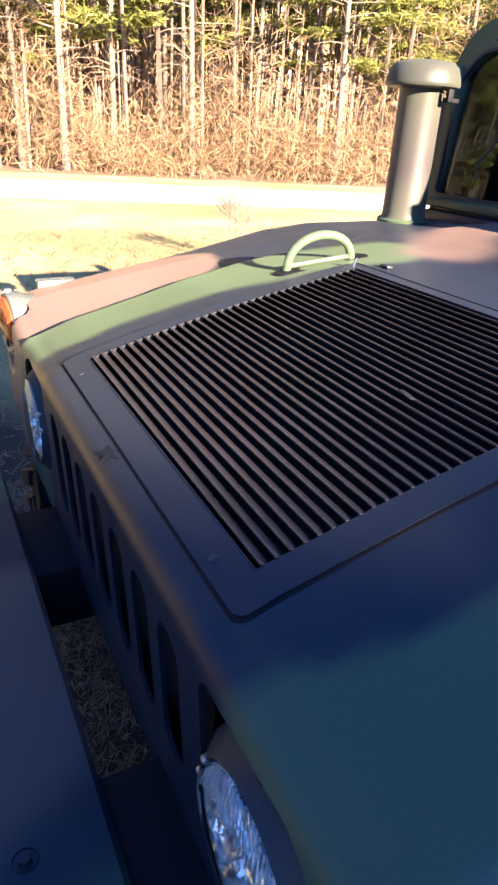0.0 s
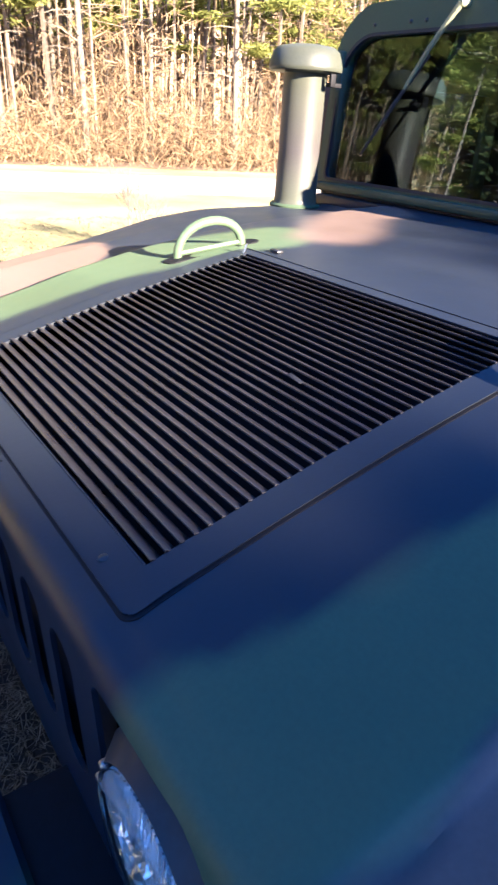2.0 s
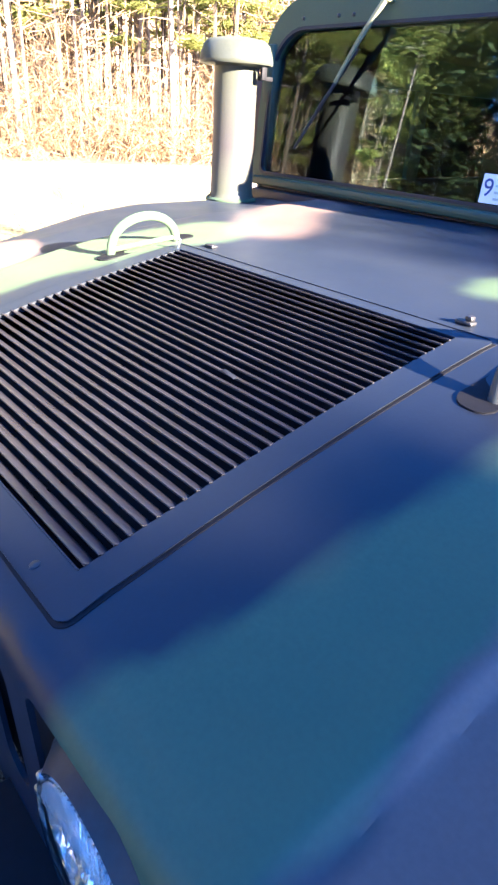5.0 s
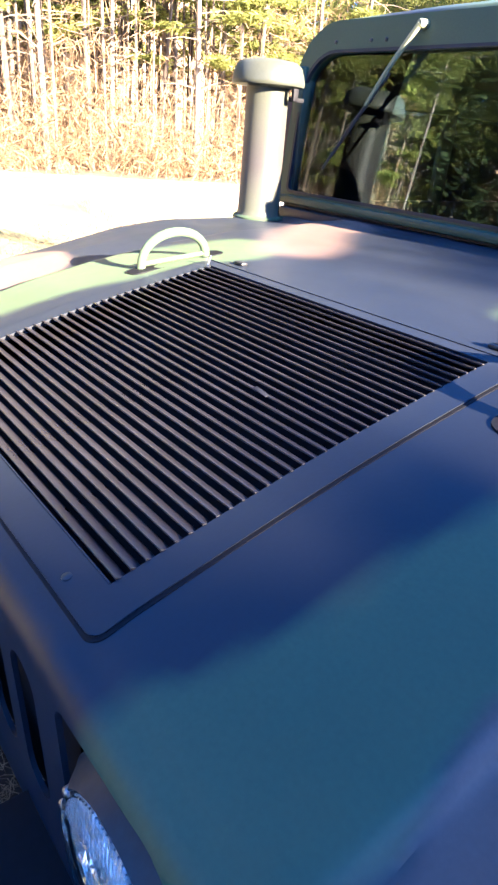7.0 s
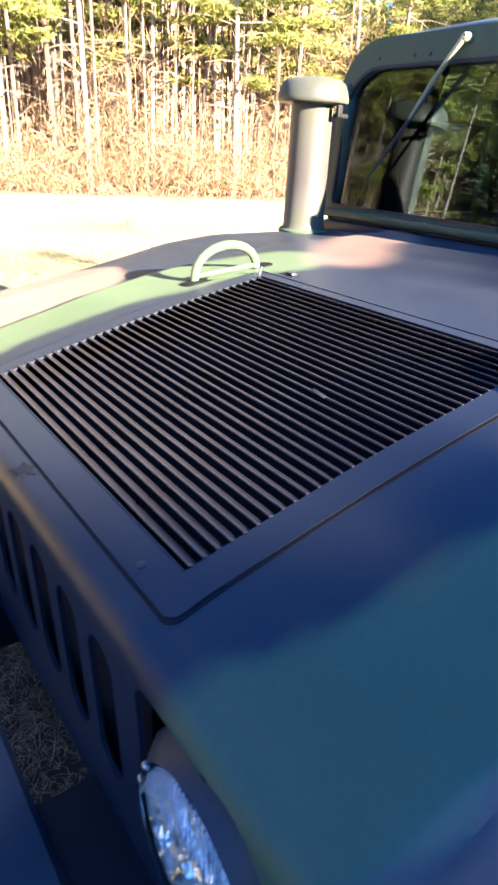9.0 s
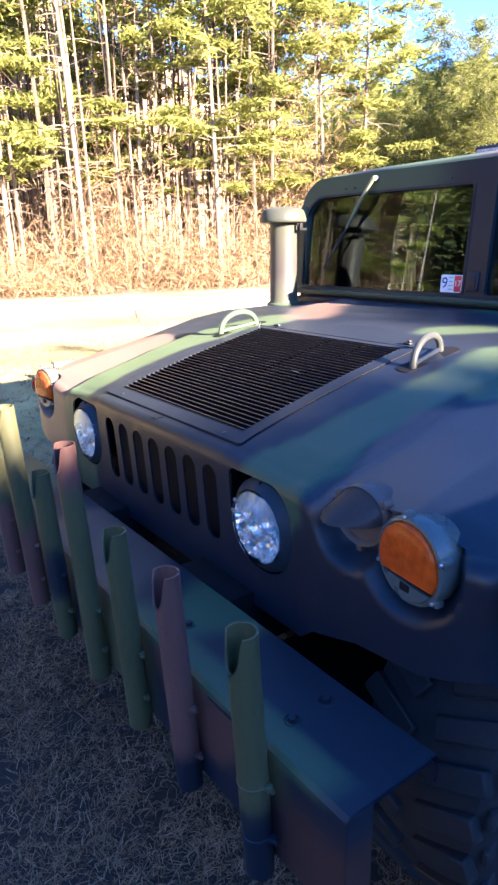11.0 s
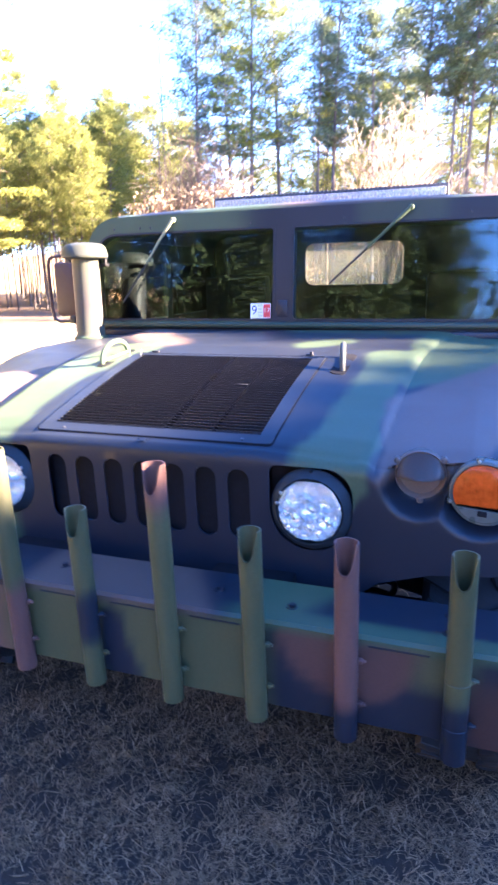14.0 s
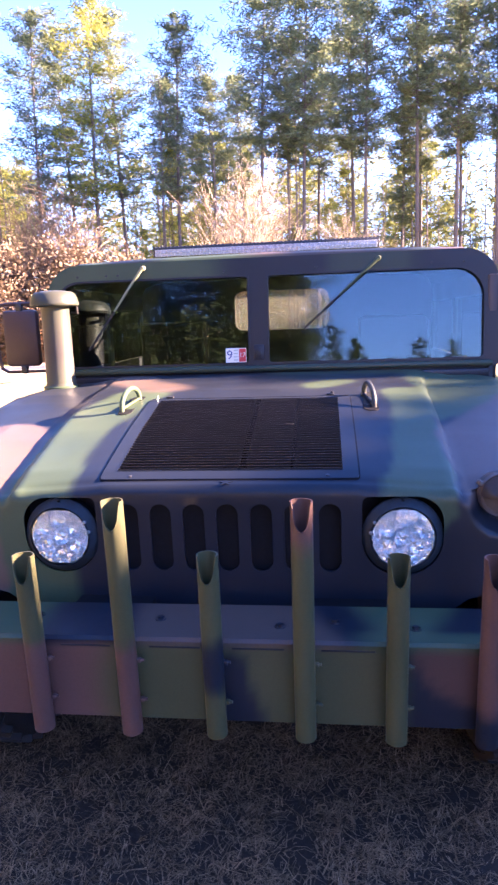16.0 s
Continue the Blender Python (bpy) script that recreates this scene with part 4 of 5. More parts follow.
lathe(bm, [(0.066, 1.617), (0.100, 1.620), (0.109, 1.622), (0.112, 1.626), (0.112, 1.634), (0.108, 1.652), (0.100, 1.674), (0.085, 1.686), (0.05, 1.692), (0, 1.694)], Matrix.Translation((SX, SY, 0)), 48)
part("cap", bm, M_CAMO, stack, rule=Vector((0.050, 0.054, 0.039)))
bm = bmesh.new()
box(bm, (SX + 0.095, SY + 0.03, 1.60), (0.012, 0.02, 0.035), 0.003)
box(bm, (SX + 0.080, SY + 0.05, 1.588), (0.016, 0.05, 0.012), 0.002)
part("bracket", bm, M_DARK, stack)
bm = bmesh.new()
lathe(bm, [(0.082, 1.228), (0.084, 1.24), (0.078, 1.246)], Matrix.Translation((SX, SY, 0)), 40)
part("base_ring", bm, M_CAMO, stack, rule=GREEN)

# windscreen
PX = [(-1.072, -0.083, (0.015, 0.015, 0.13, 0.02)), (0.014, 1.045, (0.02, 0.13, 0.015, 0.015))]
bm = bmesh.new()
slab(bm, rounded(-1.115, 1.115, 1.272, 1.825, (0.02, 0.17, 0.17, 0.02), 10), 1.545, 1.605)
wf = new("windscreen_frame", finish(bm, "windscreen_frame", M_CAMO, 0))
cs = []
for a, b, r in PX:
    c = bmesh.new()
    slab(c, rounded(a, b, 1.312, 1.738, r, 8), 1.5, 1.7)
    cs.append(c)
cut(wf, cs)
bm = bmesh.new()
bm.from_mesh(wf.data)
for ax, num in (((1, 0, 0), 40), ((0, 0, 1), 12)):
    for q in range(1, num):
        pos = -1.115 + 2.23 * q / num if ax[0] else 1.272 + 0.553 * q / num
        bmesh.ops.bisect_plane(bm, geom=bm.verts[:] + bm.edges[:] + bm.faces[:], plane_co=(pos, 0, pos), plane_no=ax)
bm.to_mesh(wf.data)
bm.free()
wf.data.materials.clear()
wf.data.materials.append(M_CAMO)
paint(wf.data, camo_frame)
wf.parent = truck
# the whole frame rakes back towards its top
GT = radians(5.0)
wf.matrix_basis = Matrix.Translation((0, 1.565, 1.30)) @ Matrix.Rotation(-GT, 4, "X") @ Matrix.Translation((0, -1.565, -1.30))
tagged(wf, "flat two-pane windscreen frame with rounded upper corners")
for a, b, r in PX:
    gm = Matrix.Translation((0, 1.567, 1.312))
    bm = bmesh.new()
    slab(bm, [(x, z - 1.312) for x, z in rounded(a - 0.004, b + 0.004, 1.308, 1.742, r, 8)], -0.002, 0.002)
    g = part("pane", bm, M_GLASS, wf, "flat windscreen glass mirroring sky and pines", at=gm, smooth=0)
    g.visible_shadow = False
    bm = bmesh.new()
    frame_slab(bm, rounded(a - 0.006, b + 0.006, 1.306, 1.744, [q + 0.005 for q in r], 8), rounded(a + 0.003, b - 0.003, 1.315, 1.735, r, 8), 1.542, 1.556)
    part("gasket", bm, M_CAMO, wf, rule=BLACK)
bm = bmesh.new()
box(bm, (0, 1.532, 1.285), (2.16, 0.05, 0.028), 0.01)
part("lower_rail", bm, M_CAMO, wf, rule=lambda p: GREEN * 0.7)
for x in (-0.80, 0.80, -0.74, -0.2, 0.25, 0.95, -0.95):
    screw(wf, (x, 1.545, 1.765), 0.006, M_BLACK, Matrix.Rotation(radians(90), 4, "X"))
bm = bmesh.new()
box(bm, (-0.034, 1.541, 1.365), (0.05, 0.008, 0.075), 0.003)
box(bm, (-0.034, 1.536, 1.365), (0.03, 0.006, 0.05), 0.002)
part("hinge_plate", bm, M_CAMO, wf, rule=BLACK)

# sticker behind the glass
bm = bmesh.new()
slab(bm, rounded(0, 0.104, 0, 0.071, 0.002, 2), -0.001, 0)
st = part("sticker", bm, M_STICKER, wf, "white date sticker with a large 9 and a red 17", at=Matrix.Translation((-0.204, 1.5625, 1.318)), smooth=0)


def lettering(text, size, at, mat, parent):
    cu = bpy.data.curves.new("lettering", "FONT")
    cu.body, cu.size, cu.extrude = text, size, 0.0004
    cu.align_x, cu.align_y = "CENTER", "CENTER"
    tmp = new("lettering", cu)
    bpy.context.view_layer.update()
    me = mesh_of(tmp)
    bpy.data.objects.remove(tmp)
    me.materials.append(mat)
    ob = new("lettering", me)
    ob.parent = parent
    ob.matrix_basis = Matrix.Translation(at) @ Matrix.Rotation(radians(90), 4, "X")
    return ob


lettering("9", 0.062, (0.020, -0.0016, 0.036), M_INK, st)
bm = bmesh.new()
box(bm, (0.084, -0.0014, 0.0355), (0.034, 0.001, 0.064))
part("red_field", bm, M_REDINK, st)
lettering("17", 0.034, (0.084, -0.0024, 0.036), M_STICKER, st)
for q in range(4):
    bm = bmesh.new()
    box(bm, (0.051, -0.0014, 0.012 + 0.016 * q), (0.022, 0.001, 0.006))
    part("bar", bm, M_GREYINK, st)

# wipers
for px, tipx, tipz in ((-0.605, -0.90, 1.40), (0.549, 0.19, 1.475)):
    piv = Vector((px, 1.588, 1.795))
    bm = bmesh.new()
    lathe(bm, [(0, 0.030), (0.009, 0.030), (0.012, 0.022), (0.013, 0.0)], Matrix.Rotation(radians(90), 4, "X"), 14)
    wp = part("wiper", bm, M_HANDLE if px < 0 else M_CAMO, truck, "parked windscreen wiper with a flat steel arm", rule=None if px < 0 else GREEN, at=Matrix.Translation(piv))
    tip = Vector((tipx, 1.532 + (tipz - 1.30) * 0.087, tipz)) - piv
    mid = tip * 0.52
    bm = bmesh.new()
    a0 = Vector((0, -0.024, 0))
    tube(bm, [a0, a0.lerp(mid, 0.5) + Vector((0, -0.012, 0)), mid + Vector((0, -0.010, 0))], [0.009, 0.007, 0.005], 8)
    part("arm", bm, M_HANDLE if px < 0 else M_CAMO, wp, rule=None if px < 0 else GREEN)
    bm = bmesh.new()
    s0 = tip * 0.30
    tube(bm, [s0 + Vector((0, -0.004, 0)), tip * 0.65 + Vector((0, -0.007, 0)), tip], [0.004, 0.0055, 0.004], 6)
    part("blade", bm, M_RUBBER, wp)

# cab: roof, cowl, sides, back wall, dash, seats
bm = bmesh.new()
sec = [(-1.10, 1.60), (-1.09, 1.70), (-1.04, 1.79), (-0.95, 1.835), (-0.6, 1.846), (0, 1.852), (0.6, 1.846), (0.95, 1.835), (1.04, 1.79), (1.09, 1.70), (1.10, 1.60)]
ysr = [1.594, 1.612, 1.64, 1.9, 2.3, 2.8, 3.15, 3.2]
cols = []
for q, y in enumerate(ysr):
    d = (0.035, 0.012, 0.0, 0, 0, 0, 0.0, 0.03)[q]
    cols.append([bm.verts.new((x, y, z - (d if abs(x) < 1.0 else 0))) for x, z in sec])
for a, b in zip(cols[:-1], cols[1:]):
    for q in range(len(sec) - 1):
        bm.faces.new((a[q], a[q + 1], b[q + 1], b[q]))
bmesh.ops.subdivide_edges(bm, edges=bm.edges[:], cuts=3, use_grid_fill=True)
bmesh.ops.solidify(bm, geom=bm.faces[:], thickness=0.015)
part("roof", bm, M_CAMO, truck, "hard cab roof in camouflage", rule=camo_body)
bm = bmesh.new()
box(bm, (0, 1.53, 1.245), (2.12, 0.06, 0.04), 0.008)
box(bm, (0, 1.56, 1.10), (2.12, 0.03, 0.36), 0.008)
part("cowl", bm, M_CAMO, truck, rule=camo_hood)
for s in (-1, 1):
    bm = bmesh.new()
    box(bm, (s * 1.075, 2.37, 0.95), (0.03, 1.65, 0.66), 0.01)
    box(bm, (s * 1.085, 1.60, 1.45), (0.05, 0.07, 0.5), 0.01)
    box(bm, (s * 1.085, 2.40, 1.45), (0.05, 0.08, 0.5), 0.01)
    box(bm, (s * 1.085, 3.17, 1.45), (0.05, 0.07, 0.5), 0.01)
    box(bm, (s * 1.085, 2.4, 1.67), (0.05, 1.6, 0.12), 0.01)
    part("cab_side", bm, M_CAMO, truck, rule=camo_body)
    for y0, y1 in ((1.635, 2.36), (2.44, 3.135)):
        bm = bmesh.new()
        box(bm, (s * 1.085, (y0 + y1) / 2, 1.45), (0.006, y1 - y0, 0.34))
        g = part("side_window", bm, M_SIDE, truck, smooth=0)
# cab interior is near-black: its shade is put into the colour
bm = bmesh.new()
frame_slab(bm, rounded(-1.09, 1.09, 0.7, 1.84, 0.10, 8), rounded(-0.36, 0.33, 1.445, 1.73, 0.06, 8), 3.17, 3.21)
part("back_wall", bm, M_DARK, truck, "cab back wall with a small rounded rear window, near-black for shade")
bm = bmesh.new()
slab(bm, rounded(-0.37, 0.34, 1.435, 1.74, 0.06, 8), 3.185, 3.19)
g = part("rear_window", bm, M_CLEAR, truck, "creased clear plastic rear window", smooth=0)
g.visible_shadow = False
bm = bmesh.new()
box(bm, (0, 2.4, 0.68), (2.1, 1.6, 0.04))
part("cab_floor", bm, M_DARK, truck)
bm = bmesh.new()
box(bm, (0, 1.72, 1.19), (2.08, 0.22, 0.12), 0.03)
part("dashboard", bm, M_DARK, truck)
for s in (-1, 1):
    bm = bmesh.new()
    box(bm, (s * 0.75, 2.55, 0.95), (0.48, 0.5, 0.14), 0.04)
    box(bm, (s * 0.75, 2.82, 1.25), (0.46, 0.12, 0.55), 0.04)
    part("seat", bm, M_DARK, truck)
# cargo bed behind the cab
bm = bmesh.new()
box(bm, (0, 4.0, 0.82), (2.12, 1.55, 0.06), 0.01)
for s in (-1, 1):
    box(bm, (s * 1.05, 4.0, 1.0), (0.04, 1.55, 0.36), 0.01)
box(bm, (0, 4.76, 1.0), (2.1, 0.04, 0.36), 0.01)
part("cargo_bed", bm, M_CAMO, truck, rule=camo_body)

# mirrors
for s in (-1, 1):
    bm = bmesh.new()
    box(bm, (s * 1.335, 1.72, 1.468), (0.195, 0.055, 0.30), 0.022)
    mi = part("mirror", bm, M_CAMO, truck, "square door mirror on tubular arms, painted brown", rule=LIT_BROWN * 0.75)
    bm = bmesh.new()
    box(bm, (s * 1.335, 1.7495, 1.468), (0.165, 0.004, 0.27), 0.001)
    part("mirror_glass", bm, M_CHROME, mi)
    bm = bmesh.new()
    tube(bm, [(s * 1.10, 1.70, 1.645), (s * 1.18, 1.715, 1.652), (s * 1.42, 1.715, 1.650), (s * 1.462, 1.715, 1.640), (s * 1.475, 1.715, 1.60), (s * 1.474, 1.715, 1.36), (s * 1.462, 1.715, 1.305), (s * 1.43, 1.715, 1.288), (s * 1.2, 1.715, 1.290), (s * 1.10, 1.70, 1.30)], 0.0095, 8)
    part("mirror_arm", bm, M_CAMO, mi, rule=LIT_BROWN * 0.6)
    for z in (1.632, 1.300):
        bm = bmesh.new()
        box(bm, (s * 1.335, 1.715, z), (0.035, 0.03, 0.045), 0.006)
        part("clamp", bm, M_BLACK, mi)

# roof light bar
bm = bmesh.new()
box(bm, (-0.08, 2.60, 1.970), (1.44, 0.08, 0.066), 0.010)
for q in range(48):
    box(bm, (-0.775 + 1.39 * q / 47, 2.641, 1.972), (0.006, 0.03, 0.060), 0, None)
for q in range(58):
    box(bm, (-0.79 + 1.42 * q / 57, 2.585, 2.003), (0.012, 0.045, 0.005), 0, None)
bar = part("light_bar", bm, M_BLACK, truck, "long straight black light bar on the roof")
bm = bmesh.new()
box(bm, (-0.08, 2.557, 1.963), (1.41, 0.006, 0.044), 0.002)
part("lens", bm, M_LED, bar, "clear lens over rows of small reflectors")
bm = bmesh.new()
for q in range(72):
    for z in (1.953, 1.974):
        lathe(bm, [(0.004, 0.0), (0.0094, 0.003)], Matrix.Translation((-0.775 + 1.39 * q / 71, 2.5535, z)) @ Matrix.Rotation(radians(90), 4, "X"), 8)
part("reflector_strip", bm, M_LED, bar)
for x in (-0.74, 0.58):
    bm = bmesh.new()
    box(bm, (x, 2.605, 1.894), (0.03, 0.05, 0.112), 0.004)
    part("foot", bm, M_BLACK, bar)

bm = bmesh.new()
st5 = [bm.verts.new(((0.022 if q % 2 == 0 else 0.008) * math.cos(radians(90 + 36 * q)), (0.022 if q % 2 == 0 else 0.008) * math.sin(radians(90 + 36 * q)), 0.0015)) for q in range(10)]
bm.faces.new(st5)
ext = bmesh.ops.extrude_face_region(bm, geom=bm.faces[:])
bmesh.ops.translate(bm, vec=(0, 0, -0.0015), verts=[v for v in ext["geom"] if isinstance(v, bmesh.types.BMVert)])
hit_at, hit_up = shell.ray_cast(Vector((0, -0.5, 1.62)), Vector((0, 0.60, -0.55)).normalized())[:2]
part("star_emblem", bm, M_CAMO, truck, rule=BLACK * 0.4, at=Matrix.Translation(hit_at + hit_up * 0.0006) @ hit_up.to_track_quat("Z", "Y").to_matrix().to_4x4())

# torn bit of tape on the vent
bm = bmesh.new()
box(bm, (0, 0, 0), (0.034, 0.0075, 0.0010), 0.0003)
part("tape", bm, M_TAPE, truck, "torn scrap of grey tape on a louvre", at=Matrix.Translation((0.170, 0.449, 1.1845)) @ Matrix.Rotation(SL - 0.15, 4, "X") @ Matrix.Rotation(radians(-8), 4, "Z"))


# ---- ground ----
def sheet(name, pts, z, mat, label, category, kind="structure"):
    bm = bmesh.new()
    bm.faces.new([bm.verts.new((x, y, z)) for x, y in pts])
    ob = new(name, finish(bm, name, mat, 0))
    return tagged(ob, label, category, kind=kind)


sheet("ground", [(-400, -400), (400, -400), (400, 400), (-400, 400)], 0.0, M_TURF, "dry winter turf, straw-coloured in the sun, shade painted in round the truck", "ground")


def road_x(y):
    return lerp(y, (-80, -10, 2, 14, 25, 80), (-22, -17.5, -15.0, -11.2, -9.5, -9))


bm = bmesh.new()
prev = None
for k in range(60):
    y = -80 + 160 * k / 59
    x = road_x(y)
    row = [bm.verts.new((x - 2.1 + 0.3 * noise.noise(Vector((y * 0.3, 0, 0))), y, 0.006)), bm.verts.new((x, y, 0.03)), bm.verts.new((x + 2.1 + 0.3 * noise.noise(Vector((y * 0.3, 7, 0))), y, 0.006))]
    if prev:
        bm.faces.new((prev[0], prev[1], row[1], row[0]))
        bm.faces.new((prev[1], prev[2], row[2], row[1]))
    prev = row
tagged(new("road", finish(bm, "road", M_ROAD, 60)), "pale sandy gravel track along the wood", "road", kind="structure")


# floor of the wood, and the brown bank at the far bend of the track
bm = bmesh.new()
edge_line = [(road_x(y) - 4.4 + 0.5 * noise.noise(Vector((y * 0.5, 3, 0))), y) for y in range(-60, 19, 2)] + [(-14.2, 22), (-13.0, 30), (-12.6, 44), (-9, 60)]
rows = [(bm.verts.new((x, y, 0.012)), bm.verts.new((-110, y * 1.2, 0.012))) for x, y in edge_line]
for p, q in zip(rows[:-1], rows[1:]):
    bm.faces.new((p[0], q[0], q[1], p[1]))
tagged(new("ground", finish(bm, "ground", M_LITTER, 0)), "brown leaf and needle litter under the pines", "ground", kind="structure")


# ---- plants ----
def quads_mesh(name, P, mat):
    """A mesh of loose small quads from an array of n x 4 x 3."""
    n = len(P)
    me = bpy.data.meshes.new(name)
    me.vertices.add(4 * n)
    me.vertices.foreach_set("co", P.reshape(-1))
    me.loops.add(4 * n)
    me.loops.foreach_set("vertex_index", np.arange(4 * n))
    me.polygons.add(n)
    me.polygons.foreach_set("loop_start", np.arange(0, 4 * n, 4))
    me.update(calc_edges=True)
    me.validate()
    me.materials.append(mat)
    return me


def sprays(rng, centres, length, width, flat=0.5):
    """Leaf or needle sprays: one slender kite at each centre, turned at random."""
    n = len(centres)
    d = rng.normal(size=(n, 3))
    d[:, 2] *= flat
    d /= np.linalg.norm(d, axis=1)[:, None]
    s = np.cross(d, rng.normal(size=(n, 3)))
    s /= np.linalg.norm(s, axis=1)[:, None]
    L = length * rng.uniform(0.6, 1.3, (n, 1))
    W = width * rng.uniform(0.6, 1.3, (n, 1))
    c = np.asarray(centres)
    return np.stack([c - d * L * 0.5, c + s * W * 0.5, c + d * L * 0.5, c - s * W * 0.5], axis=1)


def limbs_mesh(name, lines, mat, n=5):
    """Tapered bars from (start, end, r0, r1), bent a little."""
    bm = bmesh.new()
    for a, b, r0, r1 in lines:
        tube(bm, [a, b], [r0, r1], n, False)
    return finish(bm, name, mat, 60)


def pine(seed, height, bare, needle, spread=2.3, boughs=30, dead=14, lean=0.3, tufts=7, per=9, size=0.34, dome=False, thick=0.0055, width=0.42, low=0, wild=0.0, bark=None, loose=1.0, start=0.42):
    rng = np.random.default_rng(seed)
    bm = bmesh.new()
    bend = rng.normal(size=2) * lean
    def axis(h):
        f = h / height
        return Vector((bend[0] * f * f * 2, bend[1] * f * f * 2, h))
    pts = [axis(height * k / 9) for k in range(10)]
    r0 = thick * height
    tube(bm, pts, [r0 * (1.25 if k == 0 else 1 - 0.88 * k / 9) for k in range(10)], 9, False)
    for k in range(dead):
        h = height * rng.uniform(0.12, bare + 0.08)
        a = rng.uniform(0, 2 * math.pi)
        L = rng.uniform(0.5, 1.7)
        p = axis(h)
        q = p + Vector((math.cos(a) * L, math.sin(a) * L, rng.uniform(-0.25, 0.35) * L))
        tube(bm, [p, p.lerp(q, 0.5) + Vector((0, 0, 0.06 * L)), q], [0.022, 0.015, 0.006], 4, False)
    cen = []
    for k in range(boughs):
        f = k / (boughs - 1)
        h = height * (bare + (0.985 - bare) * f)
        h += height * 0.03 * wild * rng.normal()
        L = spread * (math.sqrt(1.02 - f ** 3) if dome else 1 - 0.80 * f ** 1.3) * rng.uniform(0.55, 1.15) * (0.6 if f < 0.08 else 1)
        a = k * 2.4 + rng.uniform(-0.5, 0.5)
        rise = rng.uniform(-0.05 - 0.4 * wild, 0.30 + wild) + 0.5 * f
        p = axis(h)
        q = p + Vector((math.cos(a) * L, math.sin(a) * L, rise * L))
        tube(bm, [p, p.lerp(q, 0.5) - Vector((0, 0, 0.05 * L)), q], [0.035 * (1 - 0.6 * f), 0.022 * (1 - 0.5 * f), 0.008], 4, False)
        for t in range(tufts):
            u = start + (1.02 - start) * t / (tufts - 1)
            c = np.array(p.lerp(q, u)) + rng.normal(size=3) * np.array([0.10, 0.10, 0.05]) * L
            cen.append(c + rng.normal(size=(per, 3)) * np.array([0.21, 0.21, 0.075 + 0.14 * wild]) * loose * (0.6 + 0.25 * L))
    for k in range(low):
        h = height * rng.uniform(0.19, 0.34)
        a, L = rng.uniform(0, 2 * math.pi), rng.uniform(1.4, 2.4)
        p = axis(h)
        q = p + Vector((math.cos(a) * L, math.sin(a) * L, 0.05 * L))
        tube(bm, [p, q], [0.02, 0.008], 4, False)
        for t in range(6):
            cen.append(np.array(p.lerp(q, 0.50 + 0.11 * t)) + rng.normal(size=(per, 3)) * np.array([0.20, 0.20, 0.065]))
    trunk = finish(bm, "trunk", bark or M_BARK, 60)
    crown = quads_mesh("crown", sprays(rng, np.concatenate(cen), size, size * width), needle)
    return trunk, crown


def tree_thing(name, label, category, trunk, crown, group=""):
    t = thing(name, label, category, group=group)
    for n, me in (("trunk", trunk), ("crown", crown)):
        ob = new(n, me)
        ob.parent = t
    return t


def place(t, x, y, turn, size, tall=1.0):
    return copy_thing(t, Matrix.Translation((x, y, 0)) @ Matrix.Rotation(turn, 4, "Z") @ Matrix.Diagonal((size, size, size * tall, 1)))


rng = np.random.default_rng(7)
SUNLIT = "tall loblolly pine with a pale bare trunk and sunlit yellow-green crown"
protos = []
for k in range(5):
    tr, cr = pine(20 + k, 17.0, 0.36 + 0.05 * (k % 3), M_NEEDLE, 2.4, 34, 34, 0.3, 7, 44, 0.34, width=0.17, low=7)
    t = tree_thing("pine_tree", SUNLIT, "tree", tr, cr, "pines at the wood edge")
    protos.append(t)
fars = []
for k in range(3):
    tr, cr = pine(30 + k, 17.0, 0.38 + 0.06 * k, M_NEEDLE_MID, 2.3, 44, 8, 0.3, 6, 20, 0.40, True, width=0.15, wild=0.4, bark=M_BARK_SHADED, loose=1.25, start=0.3)
    fars.append(tree_thing("pine_tree", "pine in the farther wood, dense green crown", "tree", tr, cr, "farther pines"))
shades = []
for k in range(2):
    tr, cr = pine(34 + k, 17.0, 0.12 + 0.05 * k, M_NEEDLE_SHADE, 2.6, 52, 4, 0.3, 7, 34, 0.34, True, width=0.15, wild=0.4, bark=M_BARK_SHADED, loose=1.2, start=0.25)
    shades.append(tree_thing("pine_tree", "pine with a dense green crown, darkened in colour for shade", "tree", tr, cr, "pines before the truck"))
talls = []
# sixth pine takes the yellower needles: sunlight on it is put into its colour
for k in range(6):
    tr, cr = pine(40 + k, 19.0, (0.36, 0.46, 0.54, 0.58, 0.46, 0.36)[k], M_NEEDLE if k == 5 else M_NEEDLE_TALL, (2.6, 2.4, 2.2, 2.1, 1.6, 2.5)[k], 56, 16, 0.28, 7, 22, 0.36, True, width=0.16, low=2, wild=0.4, thick=0.0082, bark=M_BARK_SHADED, loose=1.05, start=0.25)
    talls.append(tree_thing("pine_tree", "tall slender pine with open grey-green crown against the sky", "tree", tr, cr, "pines behind the truck"))


def wood_edge(y):
    return road_x(y) - 5.2


used = set()


def put(t, x, y, size, tall=1.0, turn=None):
    turn = rng.uniform(0, 6.28) if turn is None else turn
    if t.name not in used:
        used.add(t.name)
        t.matrix_basis = Matrix.Translation((x, y, 0)) @ Matrix.Rotation(turn, 4, "Z") @ Matrix.Diagonal((size, size, size * tall, 1))
        return t
    m = Matrix.Translation((x, y, 0)) @ Matrix.Rotation(turn, 4, "Z") @ Matrix.Diagonal((size / t.scale.x, size / t.scale.x, size * tall / t.scale.z, 1))
    return copy_thing(t, m)


# wood beyond the track
y = -34.0
k = 0
